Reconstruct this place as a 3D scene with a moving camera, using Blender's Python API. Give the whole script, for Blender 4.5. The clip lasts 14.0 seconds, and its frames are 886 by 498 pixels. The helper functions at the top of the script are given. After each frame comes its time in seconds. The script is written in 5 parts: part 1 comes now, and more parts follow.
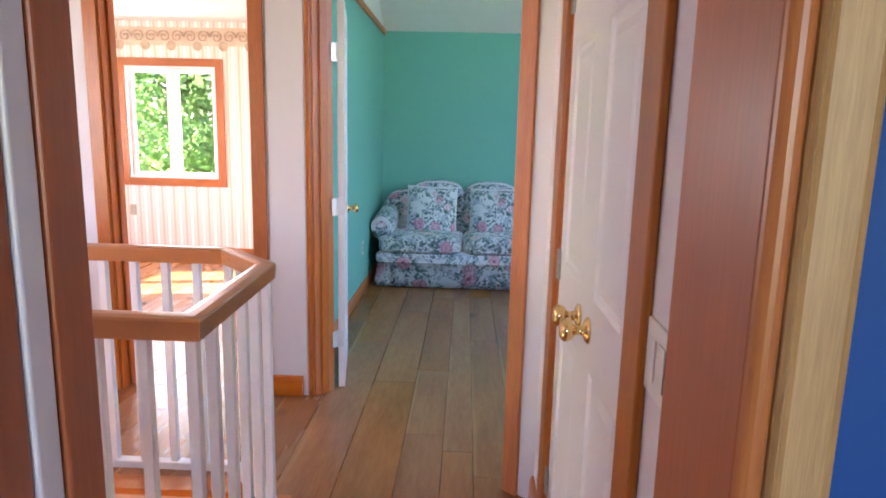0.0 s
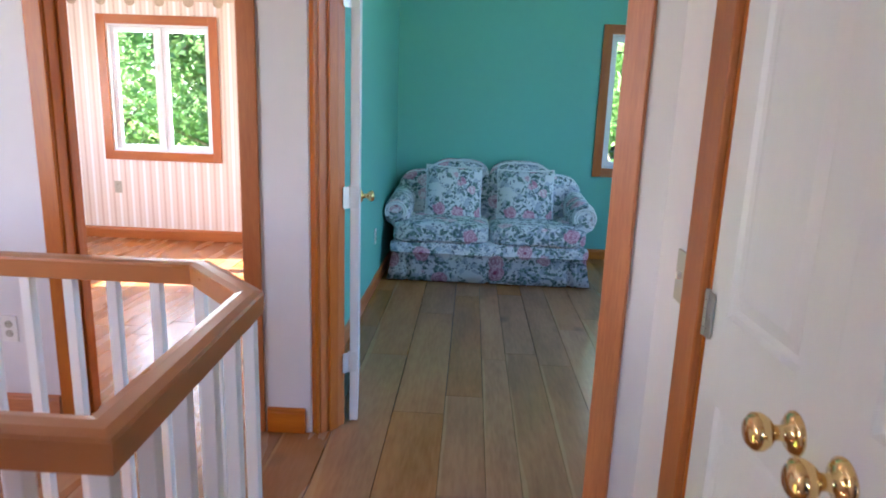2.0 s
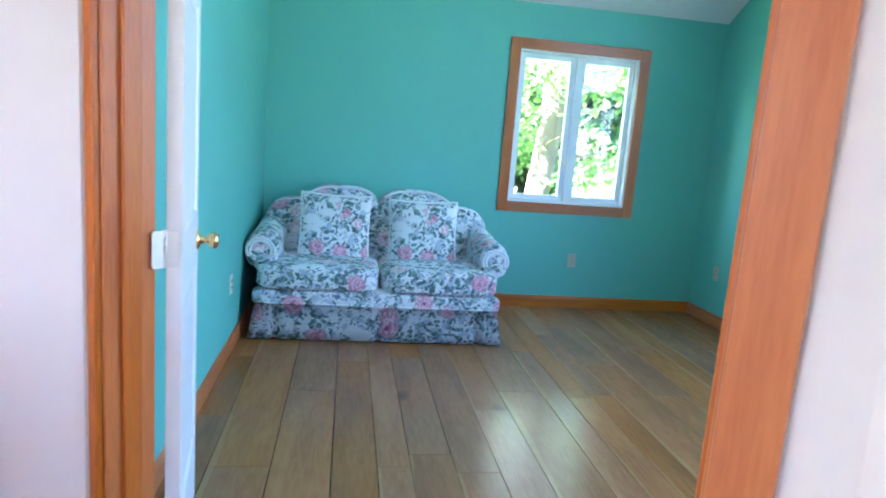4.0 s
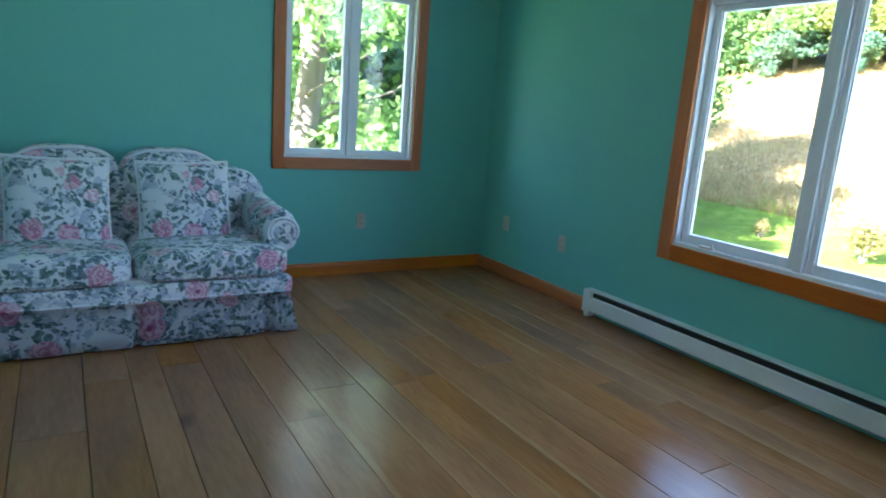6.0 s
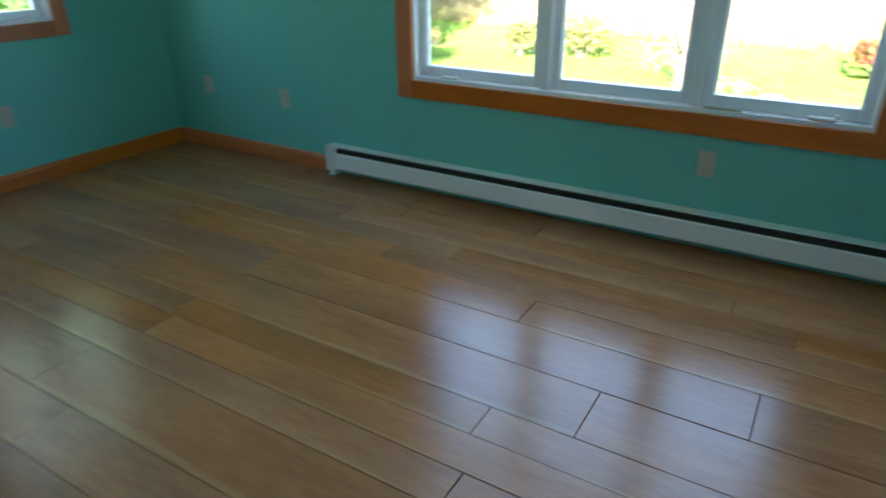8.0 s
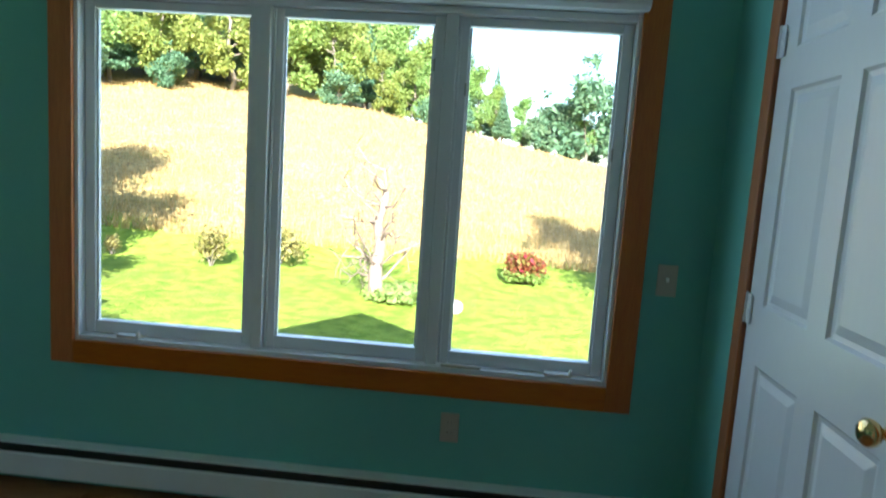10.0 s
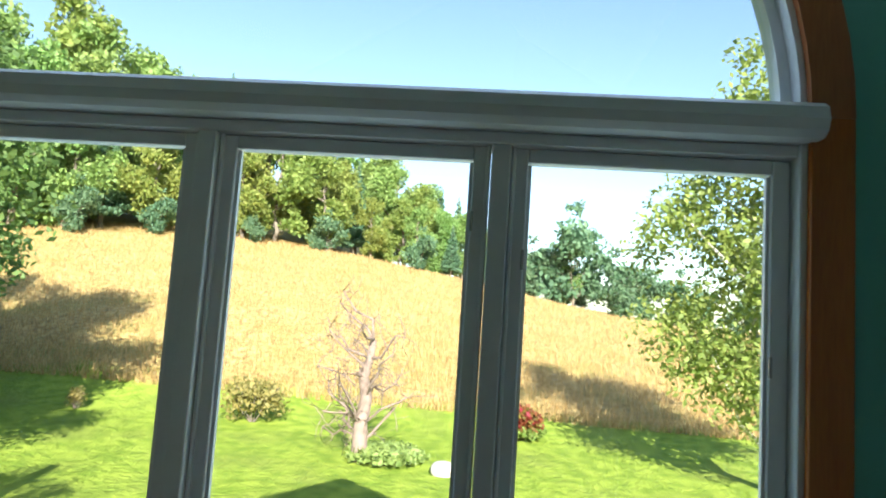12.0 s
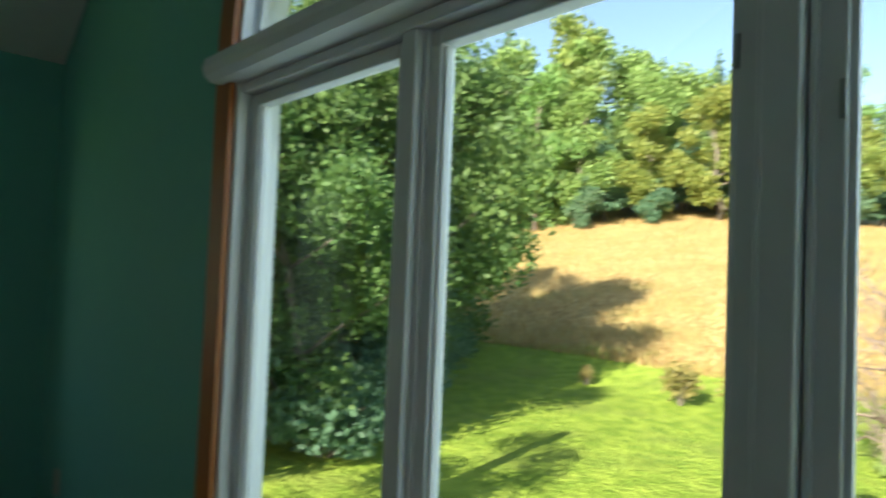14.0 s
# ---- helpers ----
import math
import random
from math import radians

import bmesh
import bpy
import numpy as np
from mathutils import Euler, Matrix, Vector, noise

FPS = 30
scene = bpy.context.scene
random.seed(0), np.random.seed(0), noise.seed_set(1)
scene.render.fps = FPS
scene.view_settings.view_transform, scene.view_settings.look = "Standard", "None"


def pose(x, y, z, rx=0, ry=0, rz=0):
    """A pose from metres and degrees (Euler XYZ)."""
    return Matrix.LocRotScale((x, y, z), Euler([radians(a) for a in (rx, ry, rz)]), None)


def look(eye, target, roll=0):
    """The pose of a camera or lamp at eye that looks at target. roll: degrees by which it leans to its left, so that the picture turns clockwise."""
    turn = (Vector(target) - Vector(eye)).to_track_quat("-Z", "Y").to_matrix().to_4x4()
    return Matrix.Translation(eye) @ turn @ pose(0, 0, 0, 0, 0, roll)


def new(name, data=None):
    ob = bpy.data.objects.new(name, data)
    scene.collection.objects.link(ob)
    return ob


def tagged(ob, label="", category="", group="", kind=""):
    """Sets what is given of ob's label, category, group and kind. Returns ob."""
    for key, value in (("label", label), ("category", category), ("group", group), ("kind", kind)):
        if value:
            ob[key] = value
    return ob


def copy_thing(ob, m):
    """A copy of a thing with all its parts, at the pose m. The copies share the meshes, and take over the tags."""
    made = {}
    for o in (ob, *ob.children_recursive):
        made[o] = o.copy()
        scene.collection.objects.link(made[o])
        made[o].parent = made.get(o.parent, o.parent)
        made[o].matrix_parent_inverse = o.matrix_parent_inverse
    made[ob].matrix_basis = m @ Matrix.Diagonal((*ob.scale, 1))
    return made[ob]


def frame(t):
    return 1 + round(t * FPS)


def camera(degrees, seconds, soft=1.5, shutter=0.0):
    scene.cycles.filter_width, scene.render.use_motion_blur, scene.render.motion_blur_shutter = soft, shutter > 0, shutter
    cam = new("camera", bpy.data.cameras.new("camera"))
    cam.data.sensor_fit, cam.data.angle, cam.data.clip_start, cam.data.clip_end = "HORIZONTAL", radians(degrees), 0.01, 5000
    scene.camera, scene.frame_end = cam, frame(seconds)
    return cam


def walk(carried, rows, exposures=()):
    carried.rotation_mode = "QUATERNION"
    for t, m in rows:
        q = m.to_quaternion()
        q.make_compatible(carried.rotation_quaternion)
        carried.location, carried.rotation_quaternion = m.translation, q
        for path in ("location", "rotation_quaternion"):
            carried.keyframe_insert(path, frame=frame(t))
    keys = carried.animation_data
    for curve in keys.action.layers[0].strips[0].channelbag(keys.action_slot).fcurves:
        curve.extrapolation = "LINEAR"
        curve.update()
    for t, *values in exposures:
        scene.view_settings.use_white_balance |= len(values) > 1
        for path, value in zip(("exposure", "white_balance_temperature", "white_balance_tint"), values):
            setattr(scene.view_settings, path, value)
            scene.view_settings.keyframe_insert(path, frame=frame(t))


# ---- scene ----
cam = camera(69.2, 14.0, soft=1.8, shutter=0.3)
PATH = [
    (0, (0.266, -0.054, 1.385), (0.203, 1.913, 1.03), 1.4),
    (0.5, (0.265, 0.005, 1.374), (0.181, 1.968, 1.002), 1.6),
    (1, (0.186, 0.182, 1.369), (0.076, 2.139, 0.971), 2.0),
    (1.5, (0.11, 0.395, 1.378), (-0.008, 2.347, 0.96), 2.6),
    (2, (0.092, 0.669, 1.373), (0.017, 2.619, 0.937), 2.1),
    (2.2, (0.073, 0.766, 1.389), (0.033, 2.716, 0.95), 2.7),
    (4.3, (0.001, 1.807, 1.285), (0.424, 3.736, 0.97), 4.1),
    (4.5, (-0.023, 1.89, 1.277), (0.507, 3.794, 0.975), 3.9),
    (5, (-0.028, 2.018, 1.267), (0.828, 3.799, 0.955), 4.3),
    (5.5, (0.016, 2.145, 1.254), (0.904, 3.903, 0.908), 3.7),
    (6, (-0.016, 2.307, 1.25), (0.994, 3.981, 0.829), 4.3),
    (6.5, (-0.058, 2.448, 1.257), (1.089, 4.005, 0.746), 4.5),
    (7, (-0.012, 2.594, 1.24), (1.189, 4.062, 0.607), 3.4),
    (7.5, (0.065, 2.73, 1.23), (1.36, 4.038, 0.447), 1.7),
    (8, (0.142, 2.845, 1.258), (1.683, 3.777, 0.389), -0.4),
    (8.2, (0.145, 2.909, 1.292), (1.776, 3.649, 0.401), -0.8),
    (8.5, (0.188, 2.937, 1.304), (1.905, 3.435, 0.409), 0.4),
    (9, (0.325, 2.999, 1.34), (2.137, 3.381, 0.584), -0.3),
    (9.2, (0.36, 3.049, 1.309), (2.231, 3.342, 0.667), 1.1),
    (11.3, (1.282, 3.264, 1.495), (3.272, 3.457, 1.555), 4.1),
    (11.5, (1.356, 3.331, 1.505), (3.349, 3.48, 1.583), 4.0),
    (12, (1.575, 3.349, 1.516), (3.561, 3.487, 1.709), 3.8),
    (12.5, (1.81, 3.314, 1.527), (3.781, 3.564, 1.755), 3.7),
    (13, (2.02, 3.301, 1.494), (3.941, 3.811, 1.719), 3.7),
    (13.5, (2.153, 3.212, 1.475), (3.947, 4.079, 1.647), 3.8),
    (14, (2.199, 3.055, 1.429), (3.571, 4.508, 1.501), 2.3),
]
EXPOSURES = [(0, 4.62, 5850, 27), (1.0, 4.36, 5700, 22), (2.2, 4.3, 5250, 19), (4.3, 5.12, 5020, 18), (5.5, 5.07, 5050, 18), (6.0, 4.02, 5350, 18), (7.0, 3.6, 5650, 14), (7.5, 4.05, 5700, 11), (8.2, 3.97, 5500, 10), (9.0, 3.52, 5350, 10), (9.2, 3.27, 5400, 10), (11.3, 2.75, 6250, 12), (12.5, 2.07, 6250, 10), (14.0, 2.15, 6550, 9)]
walk(cam, [(t, look(e, g, r)) for t, e, g, r in PATH], EXPOSURES)

# ---- sky, sun, daylight at the windows and two added fills ----
SUN_TRAVEL = Vector((14.95, 2.99, -7.43)).normalized()
world = bpy.data.worlds.new("world")
scene.world = world
world.use_nodes = True
wn, wl = world.node_tree.nodes, world.node_tree.links
sky = wn.new("ShaderNodeTexSky")
sky.sky_type, sky.sun_disc = "NISHITA", False
sky.dust_density, sky.air_density, sky.ozone_density = 0.7, 1.0, 1.2
sky.sun_elevation = math.asin(-SUN_TRAVEL.z)
sky.sun_rotation = math.atan2(-SUN_TRAVEL.x, -SUN_TRAVEL.y)
wn["Background"].inputs["Strength"].default_value = 0.075
wl.new(sky.outputs[0], wn["Background"].inputs[0])

sun = new("sun", bpy.data.lights.new("sun", "SUN"))
sun.data.energy, sun.data.angle, sun.data.color = 4.0, radians(0.5), (1.0, 0.93, 0.82)
sun.matrix_world = look((-20, 0, 30), Vector((-20, 0, 30)) + SUN_TRAVEL)


def opening_lamp(name, at, toward, w, h, watts, colour=(0.86, 0.94, 1.0)):
    """An area lamp at an opening: daylight of a window, or an added fill."""
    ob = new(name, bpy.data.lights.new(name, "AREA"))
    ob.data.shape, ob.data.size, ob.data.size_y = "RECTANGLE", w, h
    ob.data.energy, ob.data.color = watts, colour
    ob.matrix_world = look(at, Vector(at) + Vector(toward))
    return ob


opening_lamp("daylight_east", (3.17, 3.70, 1.6), (-1, 0, -0.25), 1.9, 2.0, 2.6, (0.62, 0.80, 1.0))
opening_lamp("daylight_north", (1.75, 6.9, 1.42), (0, -1, -0.2), 0.95, 1.1, 0.25, (0.74, 0.9, 1.0))
opening_lamp("daylight_bedroom_north", (-2.82, 6.9, 1.42), (0, -1, -0.2), 0.95, 1.1, 2.2, (1, 0.95, 0.86))
opening_lamp("daylight_bedroom_west", (-4.62, 5.1, 1.42), (1, 0, -0.3), 1.1, 1.1, 4.5, (1, 0.93, 0.84))
# Added fill for the hall; no window is known there.
opening_lamp("daylight_hall", (-2.9, 0.42, 1.5), (0, 1, -0.2), 1.0, 1.3, 2.0, (1, 0.9, 0.82))
# Added fill behind the walk's start; its window is made up.
opening_lamp("daylight_south_room", (0.4, -2.72, 1.5), (0, 1, -0.1), 1.6, 1.2, 1.0, (1, 0.93, 0.88))

# ---- materials ----
MATS = {}


def mat(name, colour, rough=0.6, metal=0.0, vary=0.08, scale=6.0, bump=0.05, stretch=(1, 1, 1), dark=None, per_object=0.0, coat=0.0, spec=0.5):
    """A surface with variation at two scales: broad mottling and fine grain."""
    m = bpy.data.materials.new(name)
    m.use_nodes = True
    n, l = m.node_tree.nodes, m.node_tree.links
    b = n["Principled BSDF"]
    b.inputs["Metallic"].default_value = metal
    b.inputs["Coat Weight"].default_value = coat
    b.inputs["Coat Roughness"].default_value = 0.15
    b.inputs["Specular IOR Level"].default_value = spec
    co = n.new("ShaderNodeTexCoord")
    mp = n.new("ShaderNodeMapping")
    mp.inputs["Scale"].default_value = stretch
    l.new(co.outputs["Object"], mp.inputs["Vector"])
    vec = mp.outputs["Vector"]
    if per_object:
        info = n.new("ShaderNodeObjectInfo")
        add = n.new("ShaderNodeVectorMath")
        add.operation = "MULTIPLY_ADD"
        add.inputs[1].default_value = (37, 19, 23)
        l.new(info.outputs["Random"], add.inputs[0])
        l.new(vec, add.inputs[2])
        vec = add.outputs[0]
    broad = n.new("ShaderNodeTexNoise")
    broad.inputs["Scale"].default_value = scale
    broad.inputs["Detail"].default_value = 3
    fine = n.new("ShaderNodeTexNoise")
    fine.inputs["Scale"].default_value = scale * 9
    fine.inputs["Detail"].default_value = 4
    l.new(vec, broad.inputs["Vector"])
    l.new(vec, fine.inputs["Vector"])
    mix = n.new("ShaderNodeMix")
    mix.data_type = "RGBA"
    d = dark or tuple(c * (1 - 2.2 * vary) for c in colour)
    mix.inputs[6].default_value = (*d, 1)
    mix.inputs[7].default_value = (*colour, 1)
    mixer = n.new("ShaderNodeMath")
    mixer.operation = "MULTIPLY_ADD"
    mixer.inputs[1].default_value = 0.45
    half = n.new("ShaderNodeMath")
    half.operation = "MULTIPLY"
    half.inputs[1].default_value = 0.6
    l.new(fine.outputs["Fac"], mixer.inputs[0])
    l.new(broad.outputs["Fac"], half.inputs[0])
    l.new(half.outputs[0], mixer.inputs[2])
    ramp = n.new("ShaderNodeMapRange")
    ramp.inputs["From Min"].default_value = 0.33
    ramp.inputs["From Max"].default_value = 0.66
    l.new(mixer.outputs[0], ramp.inputs["Value"])
    l.new(ramp.outputs[0], mix.inputs[0])
    out = mix.outputs[2]
    if per_object:
        hsv = n.new("ShaderNodeHueSaturation")
        mr = n.new("ShaderNodeMapRange")
        mr.inputs["To Min"].default_value = 1 - per_object
        mr.inputs["To Max"].default_value = 1 + per_object * 0.8
        l.new(info.outputs["Random"], mr.inputs["Value"])
        l.new(mr.outputs[0], hsv.inputs["Value"])
        wob = n.new("ShaderNodeMath")
        wob.operation = "MULTIPLY"
        wob.inputs[1].default_value = 7.31
        fr = n.new("ShaderNodeMath")
        fr.operation = "FRACT"
        sm = n.new("ShaderNodeMapRange")
        sm.inputs["To Min"].default_value = 0.95
        sm.inputs["To Max"].default_value = 1.12
        l.new(info.outputs["Random"], wob.inputs[0])
        l.new(wob.outputs[0], fr.inputs[0])
        l.new(fr.outputs[0], sm.inputs["Value"])
        l.new(sm.outputs[0], hsv.inputs["Saturation"])
        l.new(out, hsv.inputs["Color"])
        out = hsv.outputs[0]
    l.new(out, b.inputs["Base Color"])
    r = n.new("ShaderNodeMapRange")
    r.inputs["To Min"].default_value = max(0.02, rough - 0.07)
    r.inputs["To Max"].default_value = min(1, rough + 0.07)
    l.new(broad.outputs["Fac"], r.inputs["Value"])
    l.new(r.outputs[0], b.inputs["Roughness"])
    if bump:
        bp = n.new("ShaderNodeBump")
        bp.inputs["Strength"].default_value = bump
        bp.inputs["Distance"].default_value = 0.004
        l.new(fine.outputs["Fac"], bp.inputs["Height"])
        l.new(bp.outputs[0], b.inputs["Normal"])
    MATS[name] = m
    return m


TEAL = mat("teal_paint", (0.165, 0.475, 0.405), 0.62, vary=0.02, scale=1.3, bump=0.12)
WHITE_WALL = mat("hall_paint", (0.74, 0.70, 0.70), 0.65, vary=0.02, scale=1.5, bump=0.12)
CEILING = mat("ceiling_paint", (0.80, 0.80, 0.80), 0.8, vary=0.02, scale=2, bump=0.2)
BLUE = mat("blue_paint", (0.009, 0.065, 0.26), 0.55, vary=0.03, scale=1.4, bump=0.1)
FIR = mat("fir_trim", (0.50, 0.168, 0.042), 0.36, vary=0.1, scale=3.0, bump=0.06, stretch=(7, 7, 0.6), dark=(0.37, 0.105, 0.026), per_object=0.12)
FIR_H = mat("fir_trim_level", (0.50, 0.168, 0.042), 0.36, vary=0.1, scale=3.0, bump=0.06, stretch=(0.6, 0.6, 7), dark=(0.37, 0.105, 0.026), per_object=0.12)
FIR_DARK = mat("varnished_jamb", (0.46, 0.13, 0.045), 0.36, vary=0.12, scale=2.5, bump=0.05, stretch=(6, 6, 0.4), spec=0.35)
OAK = mat("oak", (0.56, 0.34, 0.15), 0.42, vary=0.14, scale=8, bump=0.12, stretch=(9, 9, 0.35), dark=(0.36, 0.20, 0.075))
RAILWOOD = mat("rail_wood", (0.42, 0.155, 0.045), 0.3, vary=0.1, scale=3, bump=0.04, stretch=(2, 2, 6), dark=(0.44, 0.17, 0.05))
PLANK = mat("plank_wood", (0.40, 0.183, 0.075), 0.22, vary=0.1, scale=1.5, bump=0.05, stretch=(5, 0.7, 1), dark=(0.265, 0.112, 0.044), per_object=0.13, spec=0.45)


def plank_figure(m):
    """Adds a few dark knots, and pale sapwood along the edges of some planks."""
    n, l = m.node_tree.nodes, m.node_tree.links
    b = n["Principled BSDF"]
    base = b.inputs["Base Color"].links[0].from_socket
    co, info, add = n.new("ShaderNodeTexCoord"), n.new("ShaderNodeObjectInfo"), n.new("ShaderNodeVectorMath")
    add.operation = "MULTIPLY_ADD"
    add.inputs[1].default_value = (11, 17, 0)
    l.new(info.outputs["Random"], add.inputs[0])
    l.new(co.outputs["Object"], add.inputs[2])

    def math_node(op, x, y, z=None):
        k = n.new("ShaderNodeMath")
        k.operation = op
        for i, v in enumerate((x, y, z)):
            if v is None:
                continue
            if isinstance(v, (int, float)):
                k.inputs[i].default_value = v
            else:
                l.new(v, k.inputs[i])
        return k.outputs[0]

    def ranged(v, lo, hi, a, c):
        r = n.new("ShaderNodeMapRange")
        for name, x in (("From Min", lo), ("From Max", hi), ("To Min", a), ("To Max", c)):
            r.inputs[name].default_value = x
        l.new(v, r.inputs["Value"])
        return r.outputs[0]

    def over(fac, colour):
        mx = n.new("ShaderNodeMix")
        mx.data_type = "RGBA"
        mx.inputs[7].default_value = (*colour, 1)
        l.new(fac, mx.inputs[0])
        l.new(base, mx.inputs[6])
        return mx.outputs[2]

    def textured(kind, stretch, scale, out):
        mp = n.new("ShaderNodeMapping")
        mp.inputs["Scale"].default_value = stretch
        l.new(add.outputs[0], mp.inputs["Vector"])
        t = n.new(kind)
        t.inputs["Scale"].default_value = scale
        l.new(mp.outputs[0], t.inputs["Vector"])
        return t.outputs[out]

    base = over(ranged(textured("ShaderNodeTexNoise", (1.2, 0.5, 0), 2.0, "Fac"), 0.5, 0.72, 0, 0.35), (0.17, 0.085, 0.045))
    base = over(ranged(textured("ShaderNodeTexVoronoi", (1, 0.7, 0), 1.7, "Distance"), 0.03, 0.10, 0.7, 0), (0.10, 0.05, 0.028))
    sep = n.new("ShaderNodeSeparateXYZ")
    l.new(co.outputs["Generated"], sep.inputs[0])
    wander = textured("ShaderNodeTexNoise", (1, 0.6, 0), 1.6, "Fac")
    width = math_node("MULTIPLY_ADD", wander, 0.42, -0.13)
    edge = math_node("SUBTRACT", width, sep.outputs["X"])
    some = math_node("GREATER_THAN", math_node("FRACT", math_node("MULTIPLY", info.outputs["Random"], 13.7), 0), 0.45)
    base = over(math_node("MULTIPLY", ranged(edge, 0.0, 0.03, 0, 0.22), some), (0.55, 0.35, 0.16))
    l.new(base, b.inputs["Base Color"])


plank_figure(PLANK)
HALLPLANK = mat("hall_plank_wood", (0.37, 0.165, 0.068), 0.27, vary=0.1, scale=1.5, bump=0.05, stretch=(5, 0.7, 1), dark=(0.29, 0.115, 0.044), per_object=0.15, spec=0.5)
plank_figure(HALLPLANK)
GAP = mat("dark_joint", (0.05, 0.028, 0.015), 0.8, bump=0)
DOORWHITE = mat("white_door_paint", (0.80, 0.79, 0.80), 0.35, vary=0.015, scale=2, bump=0.04, stretch=(3, 3, 1))
VINYL = mat("white_window_vinyl", (0.78, 0.80, 0.82), 0.35, vary=0.02, scale=3, bump=0.0)
ENAMEL = mat("heater_enamel", (0.74, 0.77, 0.75), 0.35, vary=0.02, scale=3, bump=0.02)
DARKMETAL = mat("heater_fins", (0.03, 0.035, 0.03), 0.5, metal=0.4, bump=0)
BRASS = mat("polished_brass", (0.83, 0.60, 0.27), 0.12, metal=1.0, vary=0.04, bump=0.0)
STEEL = mat("satin_steel", (0.72, 0.72, 0.72), 0.45, metal=0.7, vary=0.05, bump=0.0)
DARKSTEEL = mat("aged_steel", (0.42, 0.42, 0.40), 0.4, metal=0.8, vary=0.05, bump=0.0)
BISQUE = mat("bisque_plastic", (0.46, 0.43, 0.34), 0.4, vary=0.02, bump=0.0)
WHITEPLASTIC = mat("white_plastic", (0.82, 0.79, 0.74), 0.35, vary=0.02, bump=0.0)
BLACK = mat("black_slot", (0.02, 0.02, 0.02), 0.6, bump=0.0)
CARPET = mat("stair_wall_paint", (0.66, 0.46, 0.36), 0.8, vary=0.03, scale=3, bump=0.1)


def glass_material():
    m = bpy.data.materials.new("window_glass")
    m.use_nodes = True
    n, l = m.node_tree.nodes, m.node_tree.links
    n.remove(n["Principled BSDF"])
    t, g, mx = n.new("ShaderNodeBsdfTransparent"), n.new("ShaderNodeBsdfGlossy"), n.new("ShaderNodeMixShader")
    t.inputs[0].default_value = (0.95, 0.97, 0.96, 1)
    g.inputs["Roughness"].default_value = 0.02
    lw, pw, sc = n.new("ShaderNodeLayerWeight"), n.new("ShaderNodeMath"), n.new("ShaderNodeMath")
    lw.inputs["Blend"].default_value = 0.5
    pw.operation, sc.operation = "POWER", "MULTIPLY_ADD"
    pw.inputs[1].default_value = 5
    sc.inputs[1].default_value, sc.inputs[2].default_value = 0.7, 0.025
    l.new(lw.outputs["Facing"], pw.inputs[0])
    l.new(pw.outputs[0], sc.inputs[0])
    l.new(sc.outputs[0], mx.inputs[0])
    l.new(t.outputs[0], mx.inputs[1])
    l.new(g.outputs[0], mx.inputs[2])
    l.new(mx.outputs[0], n["Material Output"].inputs[0])
    return m


GLASS = glass_material()

# ---- building blocks ----
def bm_box(bm, x0, x1, y0, y1, z0, z1, bevel=0.0):
    vs = [bm.verts.new((x, y, z)) for z in (z0, z1) for x, y in ((x0, y0), (x1, y0), (x1, y1), (x0, y1))]
    fs = [bm.faces.new([vs[i] for i in q]) for q in ((3, 2, 1, 0), (4, 5, 6, 7), (0, 1, 5, 4), (1, 2, 6, 5), (2, 3, 7, 6), (3, 0, 4, 7))]
    if bevel:
        es = list({e for f in fs for e in f.edges})
        bmesh.ops.bevel(bm, geom=es, offset=bevel, segments=2, profile=0.5, affect="EDGES", clamp_overlap=True)
    return vs


def bm_prism(bm, pts, z0, z1):
    """An upright prism over plan points."""
    a, b = [bm.verts.new((x, y, z0)) for x, y in pts], [bm.verts.new((x, y, z1)) for x, y in pts]
    bm.faces.new(a[::-1]), bm.faces.new(b)
    for i in range(len(pts)):
        j = (i + 1) % len(pts)
        bm.faces.new((a[i], a[j], b[j], b[i]))


def bm_loft(bm, rings, closed=True, caps=True):
    vs = [[bm.verts.new(p) for p in ring] for ring in rings]
    k = len(rings[0])
    for a, b in zip(vs, vs[1:]):
        for i in range(k if closed else k - 1):
            j = (i + 1) % k
            bm.faces.new((a[i], a[j], b[j], b[i]))
    if caps:
        bm.faces.new(vs[0][::-1]), bm.faces.new(vs[-1])
    return vs


def bm_turned(bm, profile, m, seg=20):
    """A body of revolution round z from (radius, height) pairs, at the pose m."""
    rings = [[m @ Vector((r * math.cos(2 * math.pi * i / seg), r * math.sin(2 * math.pi * i / seg), h)) for i in range(seg)] for r, h in profile]
    bm_loft(bm, rings)


def part(name, bm, material, parent=None, label="", smooth=False, m=None):
    """Links a bmesh as one mesh object, under a parent or alone."""
    bmesh.ops.recalc_face_normals(bm, faces=bm.faces)
    me = bpy.data.meshes.new(name)
    bm.to_mesh(me)
    bm.free()
    for mm in material if isinstance(material, (list, tuple)) else (material,):
        me.materials.append(mm)
    if smooth:
        for p in me.polygons:
            p.use_smooth = True
    ob = new(name, me)
    if parent:
        ob.parent = parent
    if m is not None:
        ob.matrix_basis = m
    if label:
        ob["label"] = label
    return ob


def boxes(name, rows, material, parent=None, label="", bevel=0.0, m=None):
    bm = bmesh.new()
    for r in rows:
        bm_box(bm, *r, bevel=bevel)
    return part(name, bm, material, parent, label, m=m)


def empty(name, m=None, **tags):
    ob = new(name)
    ob.empty_display_size = 0.1
    if m is not None:
        ob.matrix_basis = m
    return tagged(ob, **tags)


def structure(ob, label=""):
    return tagged(ob, label=label, kind="structure")


